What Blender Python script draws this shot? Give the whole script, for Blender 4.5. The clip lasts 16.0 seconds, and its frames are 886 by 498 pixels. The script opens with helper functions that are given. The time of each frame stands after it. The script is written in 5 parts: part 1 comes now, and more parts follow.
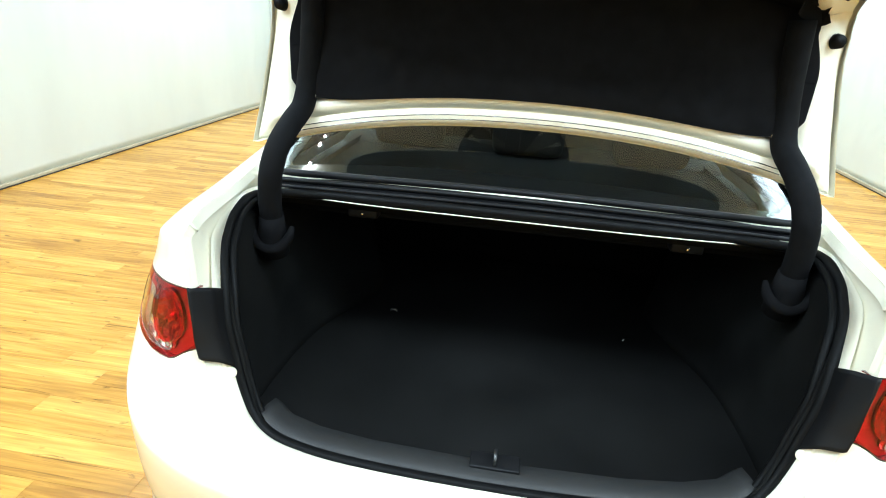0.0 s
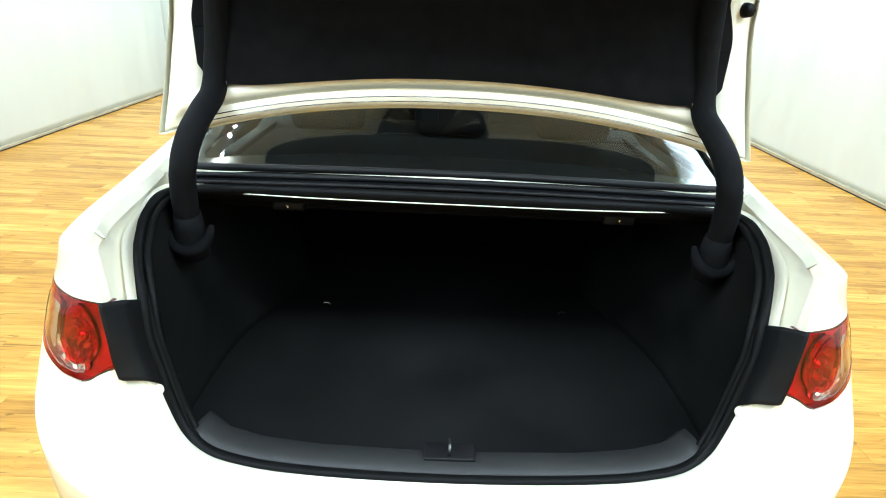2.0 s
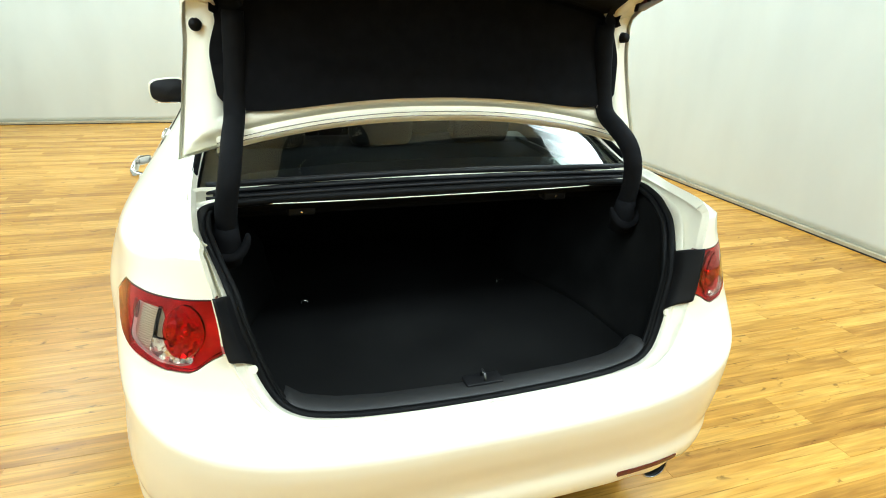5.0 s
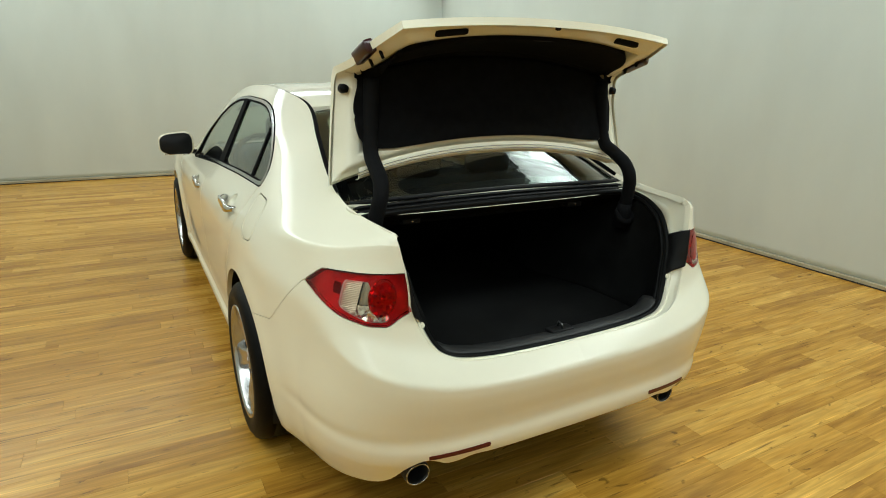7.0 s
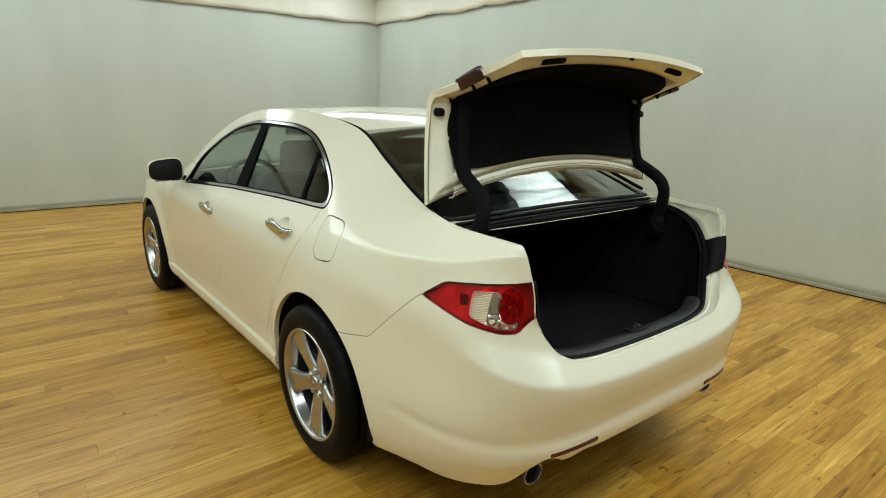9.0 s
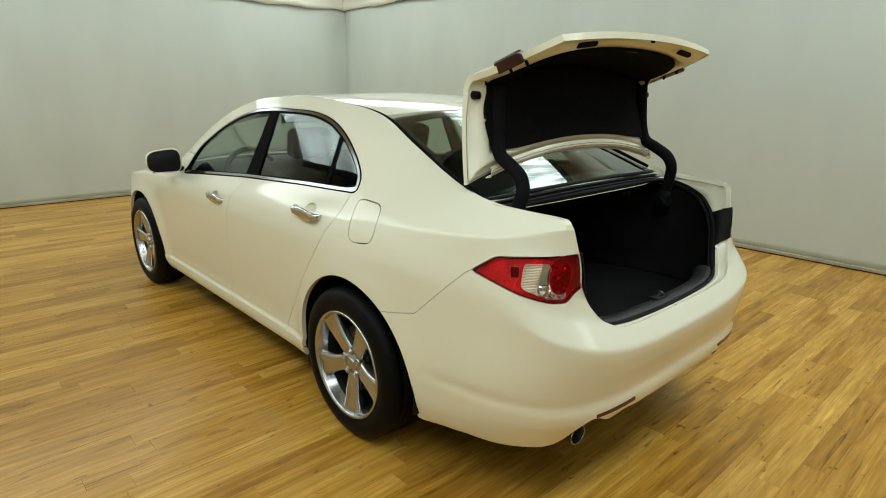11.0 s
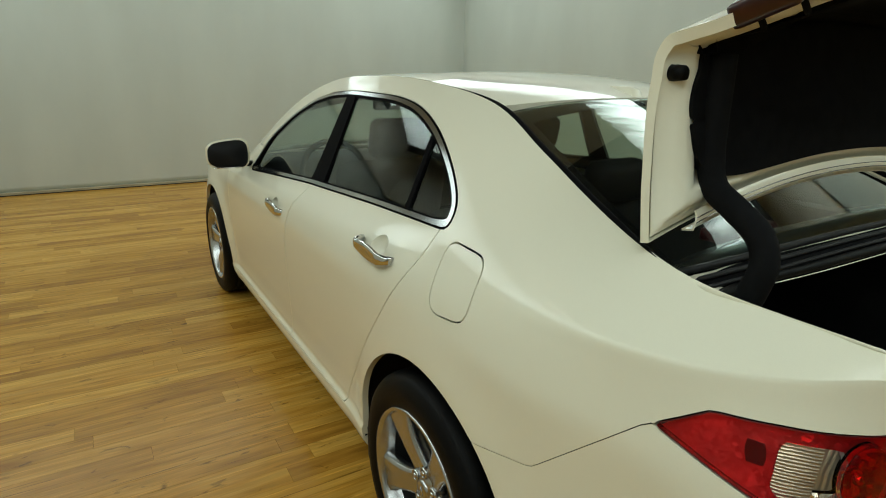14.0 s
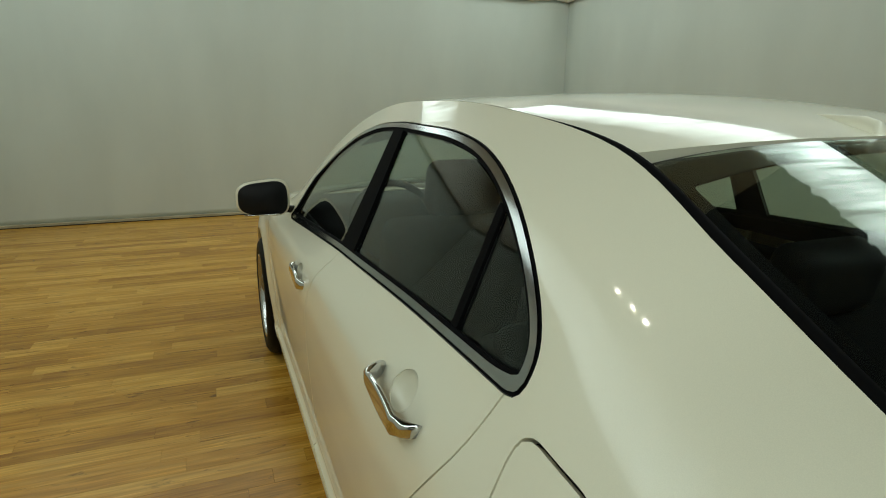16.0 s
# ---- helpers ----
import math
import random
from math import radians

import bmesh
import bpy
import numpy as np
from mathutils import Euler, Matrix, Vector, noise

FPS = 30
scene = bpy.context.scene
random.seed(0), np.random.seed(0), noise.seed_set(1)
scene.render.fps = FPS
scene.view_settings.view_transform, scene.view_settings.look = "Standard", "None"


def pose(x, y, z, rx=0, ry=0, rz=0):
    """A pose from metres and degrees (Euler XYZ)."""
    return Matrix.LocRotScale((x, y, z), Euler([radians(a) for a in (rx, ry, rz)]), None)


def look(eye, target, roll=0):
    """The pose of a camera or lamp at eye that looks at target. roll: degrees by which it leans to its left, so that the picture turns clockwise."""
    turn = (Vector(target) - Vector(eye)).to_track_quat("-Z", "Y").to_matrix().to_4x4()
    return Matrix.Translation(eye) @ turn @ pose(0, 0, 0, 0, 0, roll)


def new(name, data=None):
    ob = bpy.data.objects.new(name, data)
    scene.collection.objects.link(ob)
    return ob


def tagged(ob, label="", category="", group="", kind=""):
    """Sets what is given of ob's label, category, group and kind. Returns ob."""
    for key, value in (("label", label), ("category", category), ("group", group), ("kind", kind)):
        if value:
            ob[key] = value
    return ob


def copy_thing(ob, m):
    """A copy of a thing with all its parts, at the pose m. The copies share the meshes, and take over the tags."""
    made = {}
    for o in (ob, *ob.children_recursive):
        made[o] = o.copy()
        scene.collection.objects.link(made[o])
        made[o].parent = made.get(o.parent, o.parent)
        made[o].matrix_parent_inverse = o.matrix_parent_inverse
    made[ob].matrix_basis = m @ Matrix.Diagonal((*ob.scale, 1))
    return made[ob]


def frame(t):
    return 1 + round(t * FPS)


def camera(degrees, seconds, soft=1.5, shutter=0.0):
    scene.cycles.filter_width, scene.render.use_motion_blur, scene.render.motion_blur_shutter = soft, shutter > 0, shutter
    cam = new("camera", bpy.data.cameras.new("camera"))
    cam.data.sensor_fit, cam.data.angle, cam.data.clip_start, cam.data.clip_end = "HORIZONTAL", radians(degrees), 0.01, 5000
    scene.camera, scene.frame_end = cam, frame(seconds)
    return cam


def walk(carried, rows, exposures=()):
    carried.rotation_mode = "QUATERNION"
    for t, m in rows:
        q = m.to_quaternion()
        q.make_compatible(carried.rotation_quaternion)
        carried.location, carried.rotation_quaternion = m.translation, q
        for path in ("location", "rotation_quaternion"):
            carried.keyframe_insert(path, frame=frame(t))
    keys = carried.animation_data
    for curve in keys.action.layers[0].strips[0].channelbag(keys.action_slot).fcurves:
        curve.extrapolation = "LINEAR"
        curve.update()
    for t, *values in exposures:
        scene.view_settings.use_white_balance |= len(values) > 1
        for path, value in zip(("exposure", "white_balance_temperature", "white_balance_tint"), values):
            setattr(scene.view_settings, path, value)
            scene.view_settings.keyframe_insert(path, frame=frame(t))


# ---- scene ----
cam = camera(74.4, 16.0, soft=1.0)
PATH = [
    (0, (-0.015, -0.69, 1.419), (-0.245, 1.151, 0.672), 3.9),
    (0.5, (0.004, -0.727, 1.437), (-0.122, 1.096, 0.623), 0.7),
    (1, (-0.031, -0.685, 1.445), (-0.026, 1.117, 0.576), 2.0),
    (1.5, (-0.056, -0.643, 1.431), (0.032, 1.167, 0.583), 2.2),
    (2, (-0.049, -0.649, 1.413), (-0.007, 1.186, 0.62), 3.0),
    (2.5, (-0.026, -0.693, 1.388), (-0.065, 1.145, 0.601), -0.6),
    (3, (-0.025, -0.742, 1.375), (-0.026, 1.1, 0.595), -1.1),
    (3.5, (-0.158, -0.739, 1.391), (0.024, 1.089, 0.601), -0.6),
    (4, (-0.292, -0.748, 1.4), (0.107, 1.044, 0.607), 1.7),
    (4.2, (-0.31, -0.785, 1.41), (0.127, 1.005, 0.633), 1.7),
    (6.3, (-0.993, -1.083, 1.479), (-0.121, 0.599, 0.837), 2.8),
    (6.5, (-1.071, -1.139, 1.465), (-0.178, 0.548, 0.867), 2.2),
    (7, (-1.214, -1.216, 1.468), (-0.292, 0.463, 0.894), 1.3),
    (7.5, (-1.364, -1.21, 1.468), (-0.432, 0.476, 0.93), 2.0),
    (8, (-1.588, -1.203, 1.461), (-0.521, 0.408, 0.946), 2.2),
    (8.5, (-1.693, -1.126, 1.457), (-0.597, 0.473, 0.966), 2.4),
    (9, (-1.805, -0.966, 1.452), (-0.605, 0.557, 0.962), 1.4),
    (11.5, (-2.092, -0.81, 1.426), (-0.791, 0.614, 0.895), 0.4),
    (12, (-2.036, -0.702, 1.4), (-0.773, 0.747, 0.846), 0.1),
    (12.5, (-1.96, -0.496, 1.405), (-0.648, 0.901, 0.833), 0.6),
    (13, (-1.832, -0.353, 1.38), (-0.58, 1.082, 0.769), -0.3),
    (13.5, (-1.61, -0.217, 1.403), (-0.501, 1.337, 0.805), 1.8),
    (14, (-1.511, -0.095, 1.412), (-0.517, 1.541, 0.83), 1.0),
    (14.5, (-1.448, 0.129, 1.409), (-0.418, 1.779, 0.945), 1.1),
    (15, (-1.329, 0.286, 1.401), (-0.379, 1.992, 0.968), 0.5),
    (15.5, (-1.158, 0.388, 1.423), (-0.38, 2.174, 0.971), 0.9),
    (16, (-1.096, 0.537, 1.403), (-0.38, 2.335, 0.898), 0.5),
]
walk(cam, [(t, look(eye, target, roll)) for t, eye, target, roll in PATH],
     exposures=[(0.0, 1.34, 5650, 13), (4.2, 1.34, 5650, 13), (5.2, 0.85, 6100, 10), (6.3, 0.15, 6500, 10), (7.0, -0.02, 6500, 10), (8.0, -0.08, 6500, 10), (9.0, -0.18, 6500, 10), (12.0, -0.2, 6500, 10), (13.0, -0.28, 6500, 9), (13.6, -0.48, 6500, 8), (14.2, -0.62, 6550, 6), (15.0, -0.72, 6600, 4), (16.0, -0.80, 6600, 4)])

# ---- world and lights ----
scene.cycles.caustics_refractive = scene.cycles.caustics_reflective = False
world = bpy.data.worlds.new("world")
scene.world = world
world.use_nodes = True
world.node_tree.nodes["Background"].inputs[0].default_value = (0.02, 0.02, 0.02, 1)
world.node_tree.nodes["Background"].inputs[1].default_value = 1.0

X_LEFT, X_RIGHT, Y_BACK, Y_NEAR, Z_CEIL = -3.83, 3.64, 7.9, -4.6, 3.7


# light comes from backlit cloth coves under the ceiling; near is added: (radiance, side)
COVE = {"left": 6.4, "right": 7.0, "back": 6.7, "near": 8.0}
SPOT_WATTS, SPOT_COLOR = 7.0, (1.0, 0.93, 0.80)
COVE_COLOR = (0.86, 1.0, 0.99)


# ---- materials ----
def material(name, color, rough=0.5, metal=0.0, coat=0.0, grain=None, bump=None, transmission=0.0, ior=1.45, spec=0.5):
    """grain: (scale, amount, stretch) varies the colour; bump: (scale, strength, stretch)."""
    m = bpy.data.materials.new(name)
    m.use_nodes = True
    nt = m.node_tree
    b = nt.nodes["Principled BSDF"]
    b.inputs["Base Color"].default_value = (*color, 1)
    b.inputs["Roughness"].default_value = rough
    b.inputs["Metallic"].default_value = metal
    b.inputs["Coat Weight"].default_value = coat
    b.inputs["Coat Roughness"].default_value = 0.03
    b.inputs["Transmission Weight"].default_value = transmission
    b.inputs["IOR"].default_value = ior
    b.inputs["Specular IOR Level"].default_value = spec
    if grain or bump:
        tc = nt.nodes.new("ShaderNodeTexCoord")
    if grain:
        scale, amount, stretch = grain
        mp = nt.nodes.new("ShaderNodeMapping")
        mp.inputs["Scale"].default_value = stretch
        nt.links.new(tc.outputs["Object"], mp.inputs["Vector"])
        big = nt.nodes.new("ShaderNodeTexNoise")
        big.inputs["Scale"].default_value = scale
        big.inputs["Detail"].default_value = 6
        nt.links.new(mp.outputs[0], big.inputs["Vector"])
        mr = nt.nodes.new("ShaderNodeMapRange")
        mr.inputs["From Min"].default_value, mr.inputs["From Max"].default_value = 0.3, 0.7
        mr.inputs["To Min"].default_value, mr.inputs["To Max"].default_value = 1 - amount, 1 + amount
        nt.links.new(big.outputs["Fac"], mr.inputs["Value"])
        mul = nt.nodes.new("ShaderNodeVectorMath")
        mul.operation = "SCALE"
        mul.inputs[0].default_value = color
        nt.links.new(mr.outputs[0], mul.inputs["Scale"])
        nt.links.new(mul.outputs[0], b.inputs["Base Color"])
    if bump:
        scale, strength, stretch = bump
        mp2 = nt.nodes.new("ShaderNodeMapping")
        mp2.inputs["Scale"].default_value = stretch
        nt.links.new(tc.outputs["Object"], mp2.inputs["Vector"])
        fine = nt.nodes.new("ShaderNodeTexNoise")
        fine.inputs["Scale"].default_value = scale
        fine.inputs["Detail"].default_value = 4
        nt.links.new(mp2.outputs[0], fine.inputs["Vector"])
        bp = nt.nodes.new("ShaderNodeBump")
        bp.inputs["Strength"].default_value = strength
        bp.inputs["Distance"].default_value = 0.01
        nt.links.new(fine.outputs["Fac"], bp.inputs["Height"])
        nt.links.new(bp.outputs[0], b.inputs["Normal"])
    return m


ONE = (1, 1, 1)
PAINT = material("pearl_white_paint", (0.84, 0.80, 0.64), 0.34, coat=0.85, grain=(900, 0.03, ONE), spec=0.35)
PAINT.node_tree.nodes["Principled BSDF"].inputs["Coat IOR"].default_value = 1.38
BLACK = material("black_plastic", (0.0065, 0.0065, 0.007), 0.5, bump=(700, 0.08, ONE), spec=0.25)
GLOSS_BLACK = material("gloss_black", (0.006, 0.006, 0.007), 0.12)
RUBBER = material("rubber", (0.004, 0.004, 0.004), 0.5, grain=(40, 0.2, ONE), bump=(250, 0.1, ONE), spec=0.12)
CARPET_FLOOR = material("trunk_floor_carpet", (0.0060, 0.0060, 0.0057), 0.95, grain=(5, 0.4, ONE), bump=(900, 0.2, ONE), spec=0.15)
CARPET = material("trunk_carpet", (0.0086, 0.0086, 0.0082), 0.95, grain=(5, 0.45, ONE), bump=(900, 0.2, ONE), spec=0.06)
SEAL_BLACK = material("window_seal_black", (0.004, 0.004, 0.0045), 0.8, grain=(60, 0.2, ONE), spec=0.06)
SILL = material("sill_plastic", (0.021, 0.0207, 0.020), 0.5, bump=(600, 0.1, ONE), spec=0.4)
LINER = material("lid_felt", (0.0060, 0.0060, 0.0066), 0.95, grain=(30, 0.3, ONE), bump=(700, 0.1, ONE), spec=0.1)
CLOTH_SEAT = material("seat_leather", (0.0048, 0.0048, 0.005), 0.6, grain=(15, 0.2, ONE), bump=(300, 0.06, ONE), spec=0.14)
CHROME = material("chrome", (0.66, 0.66, 0.67), 0.08, 1.0)
STRIP_CHROME = material("strip_chrome", (0.34, 0.35, 0.35), 0.14, 1.0)
SATIN = material("satin_chrome", (0.45, 0.45, 0.46), 0.25, 1.0)
# alloy darkened: shade of rim barrel and lug recesses is put into the colour
DARKENED_METAL = material("rim_barrel", (0.055, 0.055, 0.055), 0.4, 0.8)
ALLOY = material("alloy", (0.48, 0.48, 0.48), 0.24, 0.95, coat=0.3, grain=(60, 0.05, ONE))
SLEEVE = material("hinge_sleeve", (0.006, 0.006, 0.0065), 0.8, grain=(40, 0.2, ONE), bump=(500, 0.1, ONE), spec=0.1)
TRIM_DARK = material("cabin_trim", (0.012, 0.012, 0.012), 0.8, grain=(30, 0.2, ONE), spec=0.15)
STEEL = material("brake_steel", (0.25, 0.24, 0.23), 0.4, 1.0, bump=(80, 0.2, (1, 1, 1)))
DARK_STEEL = material("dark_steel", (0.10, 0.10, 0.10), 0.4, 0.9)
SIDE_GLASS = material("tinted_glass", (0.60, 0.69, 0.64), 0.0, transmission=1.0, ior=1.27)
REAR_GLASS = material("rear_glass", (0.70, 0.81, 0.74), 0.0, transmission=1.0, ior=1.41)
SUNROOF = material("sunroof_glass", (0.02, 0.022, 0.022), 0.03, coat=1.0)
LENS_RIM = material("lens_rim", (0.13, 0.006, 0.008), 0.15, coat=1.0)
CLEAR_LENS = material("clear_lens", (0.78, 0.71, 0.62), 0.18, 0.8, coat=1.0, grain=(45, 0.4, (1, 1, 1)))
LAMP_EDGE = material("lid_lamp_edge", (0.028, 0.003, 0.004), 0.3, coat=0.4, grain=(40, 0.3, ONE))
RED_GLASS = material("red_glass", (0.87, 0.042, 0.046), 0.02, transmission=1.0, ior=1.3)
CLEAR_GLASS = material("clear_glass", (0.95, 0.93, 0.88), 0.02, transmission=1.0, ior=1.3)
FACETS = material("lamp_reflector", (0.74, 0.70, 0.66), 0.34, 0.8, grain=(14, 0.35, ONE))
BOWL = material("lamp_bowl_chrome", (0.62, 0.58, 0.55), 0.16, 0.95)
RIBS = material("ribbed_reflector", (0.46, 0.39, 0.30), 0.28, 0.75, coat=1.0)
LAMP_TUBE = material("lamp_centre", (0.56, 0.46, 0.33), 0.28, 0.6, coat=1.0, grain=(20, 0.2, ONE))


def crystal(mat, scale, tilt):
    """Small cut facets, each tilted its own way, as in a lamp's reflector."""
    nt = mat.node_tree
    co = nt.nodes.new("ShaderNodeTexCoord")
    cells = nt.nodes.new("ShaderNodeTexVoronoi")
    cells.inputs["Scale"].default_value = scale
    nt.links.new(co.outputs["Object"], cells.inputs["Vector"])
    turn = nt.nodes.new("ShaderNodeVectorMath")
    turn.operation = "MULTIPLY_ADD"
    turn.inputs[1].default_value = (tilt, tilt, tilt)
    turn.inputs[2].default_value = (-tilt / 2, -tilt / 2, -tilt / 2)
    nt.links.new(cells.outputs["Color"], turn.inputs[0])
    geo = nt.nodes.new("ShaderNodeNewGeometry")
    add = nt.nodes.new("ShaderNodeVectorMath")
    nt.links.new(geo.outputs["Normal"], add.inputs[0])
    nt.links.new(turn.outputs[0], add.inputs[1])
    unit = nt.nodes.new("ShaderNodeVectorMath")
    unit.operation = "NORMALIZE"
    nt.links.new(add.outputs[0], unit.inputs[0])
    nt.links.new(unit.outputs[0], nt.nodes["Principled BSDF"].inputs["Normal"])


def ribbed(mat, scale, strength, direction="Z"):
    """Fine level ribs pressed into a reflector."""
    nt = mat.node_tree
    wave = nt.nodes.new("ShaderNodeTexWave")
    wave.bands_direction = direction
    wave.inputs["Scale"].default_value, wave.inputs["Distortion"].default_value = scale, 2.5
    wave.inputs["Detail Scale"].default_value = 0.6
    bp = nt.nodes.new("ShaderNodeBump")
    bp.inputs["Strength"].default_value, bp.inputs["Distance"].default_value = strength, 0.004
    co = nt.nodes.new("ShaderNodeTexCoord")
    nt.links.new(co.outputs["Object"], wave.inputs["Vector"])
    nt.links.new(wave.outputs["Fac"], bp.inputs["Height"])
    nt.links.new(bp.outputs[0], nt.nodes["Principled BSDF"].inputs["Normal"])


crystal(FACETS, 150.0, 0.30)
crystal(BOWL, 120.0, 0.7)
crystal(CLEAR_LENS, 110.0, 1.0)
ribbed(RIBS, 66.0, 0.35)
ribbed(LAMP_TUBE, 60.0, 0.35, "Y")
REFLECTOR = material("reflector_red", (0.085, 0.004, 0.005), 0.3, coat=0.3, grain=(120, 0.4, ONE), spec=0.3)
FABRIC = material("white_drape", (0.575, 0.61, 0.565), 0.85, grain=(1.5, 0.05, (1, 1, 0.4)), bump=(220, 0.08, ONE), spec=0.2)
HEM_CLOTH = material("upper_drape_cloth", (0.78, 0.75, 0.67), 0.85, grain=(0.9, 0.03, ONE), bump=(220, 0.08, ONE), spec=0.2)
# unseen near wall: colour darkened so less light bounces under the car
NEAR_DIMMED = material("near_wall_dimmed", (0.22, 0.22, 0.20), 0.9, grain=(0.9, 0.05, ONE), spec=0.2)
CEILING_CLOTH = material("ceiling_cloth", (0.44, 0.42, 0.36), 0.9, grain=(1.2, 0.1, ONE))
CEILING = material("ceiling_paint", (0.05, 0.05, 0.045), 0.9, grain=(1.2, 0.15, ONE))
DARK_GAP = material("dark_gap", (0.02, 0.018, 0.016), 0.9)
TRIM_WOOD = material("trim_wood", (0.40, 0.35, 0.24), 0.6, grain=(5, 0.2, (1, 1, 1)))
HOUSING = material("lamp_housing", (0.7, 0.7, 0.68), 0.5)


def plank_material():
    """Laminate boards: grain along x, a tone of its own for every board."""
    m = bpy.data.materials.new("laminate_boards")
    m.use_nodes = True
    nt = m.node_tree
    b = nt.nodes["Principled BSDF"]
    tc = nt.nodes.new("ShaderNodeTexCoord")
    info = nt.nodes.new("ShaderNodeObjectInfo")
    geo = nt.nodes.new("ShaderNodeNewGeometry")
    add = nt.nodes.new("ShaderNodeMath")
    nt.links.new(info.outputs["Random"], add.inputs[0])
    nt.links.new(geo.outputs["Random Per Island"], add.inputs[1])
    fr = nt.nodes.new("ShaderNodeMath")
    fr.operation = "FRACT"
    nt.links.new(add.outputs[0], fr.inputs[0])
    off = nt.nodes.new("ShaderNodeCombineXYZ")
    mulz = nt.nodes.new("ShaderNodeMath")
    mulz.operation = "MULTIPLY"
    mulz.inputs[1].default_value = 37.0
    nt.links.new(fr.outputs[0], mulz.inputs[0])
    nt.links.new(mulz.outputs[0], off.inputs["Z"])
    shift = nt.nodes.new("ShaderNodeVectorMath")
    geo_pos = geo.outputs["Position"]
    nt.links.new(geo_pos, shift.inputs[0])
    nt.links.new(off.outputs[0], shift.inputs[1])

    def tex(stretch, scale, detail, distortion=0.0):
        mp = nt.nodes.new("ShaderNodeMapping")
        mp.inputs["Scale"].default_value = stretch
        nt.links.new(shift.outputs[0], mp.inputs["Vector"])
        n = nt.nodes.new("ShaderNodeTexNoise")
        n.inputs["Scale"].default_value, n.inputs["Detail"].default_value = scale, detail
        n.inputs["Distortion"].default_value = distortion
        nt.links.new(mp.outputs[0], n.inputs["Vector"])
        return n

    def remap(source, lo, hi, a, c):
        r = nt.nodes.new("ShaderNodeMapRange")
        r.inputs["From Min"].default_value, r.inputs["From Max"].default_value = lo, hi
        r.inputs["To Min"].default_value, r.inputs["To Max"].default_value = a, c
        nt.links.new(source, r.inputs["Value"])
        return r.outputs[0]

    def times(p, q):
        n = nt.nodes.new("ShaderNodeMath")
        n.operation = "MULTIPLY"
        nt.links.new(p, n.inputs[0])
        nt.links.new(q, n.inputs[1])
        return n.outputs[0]

    ramp = nt.nodes.new("ShaderNodeValToRGB")
    ramp.color_ramp.elements[0].color = (0.22, 0.085, 0.010, 1)
    ramp.color_ramp.elements[1].color = (0.75, 0.435, 0.090, 1)
    e = ramp.color_ramp.elements.new(0.5)
    e.color = (0.52, 0.258, 0.034, 1)
    tone = nt.nodes.new("ShaderNodeMath")
    tone.operation = "MULTIPLY_ADD"
    tone.inputs[1].default_value = 0.46
    soft = tex((0.9, 8.0, 1), 3.0, 5, 0.5)
    nt.links.new(soft.outputs["Fac"], tone.inputs[2])
    nt.links.new(fr.outputs[0], tone.inputs[0])
    sub = nt.nodes.new("ShaderNodeMath")
    sub.operation = "SUBTRACT"
    sub.inputs[1].default_value = 0.20
    nt.links.new(tone.outputs[0], sub.inputs[0])
    nt.links.new(sub.outputs[0], ramp.inputs[0])
    grain = tex((0.8, 12, 1), 6.0, 6, 0.4)
    broad = remap(grain.outputs["Fac"], 0.32, 0.66, 0.80, 1.08)
    # long thin light streaks, short dark ones, and knots
    streak = tex((0.55, 26, 1), 3.4, 3, 0.3)
    light = remap(streak.outputs["Fac"], 0.58, 0.72, 1.0, 1.32)
    slit = tex((1.1, 30, 1), 2.3, 3, 0.6)
    dark = remap(slit.outputs["Fac"], 0.27, 0.35, 0.42, 1.0)
    knots = tex((3.6, 9, 1), 2.6, 4, 0.9)
    knot = remap(knots.outputs["Fac"], 0.27, 0.36, 0.45, 1.0)
    sc = nt.nodes.new("ShaderNodeVectorMath")
    sc.operation = "SCALE"
    nt.links.new(ramp.outputs[0], sc.inputs[0])
    nt.links.new(times(times(broad, light), times(dark, knot)), sc.inputs["Scale"])
    nt.links.new(sc.outputs[0], b.inputs["Base Color"])
    b.inputs["Roughness"].default_value = 0.27
    b.inputs["Specular IOR Level"].default_value = 0.26
    bp = nt.nodes.new("ShaderNodeBump")
    bp.inputs["Strength"].default_value = 0.08
    bp.inputs["Distance"].default_value = 0.004
    nt.links.new(grain.outputs["Fac"], bp.inputs["Height"])
    nt.links.new(bp.outputs[0], b.inputs["Normal"])
    return m


BOARDS = plank_material()


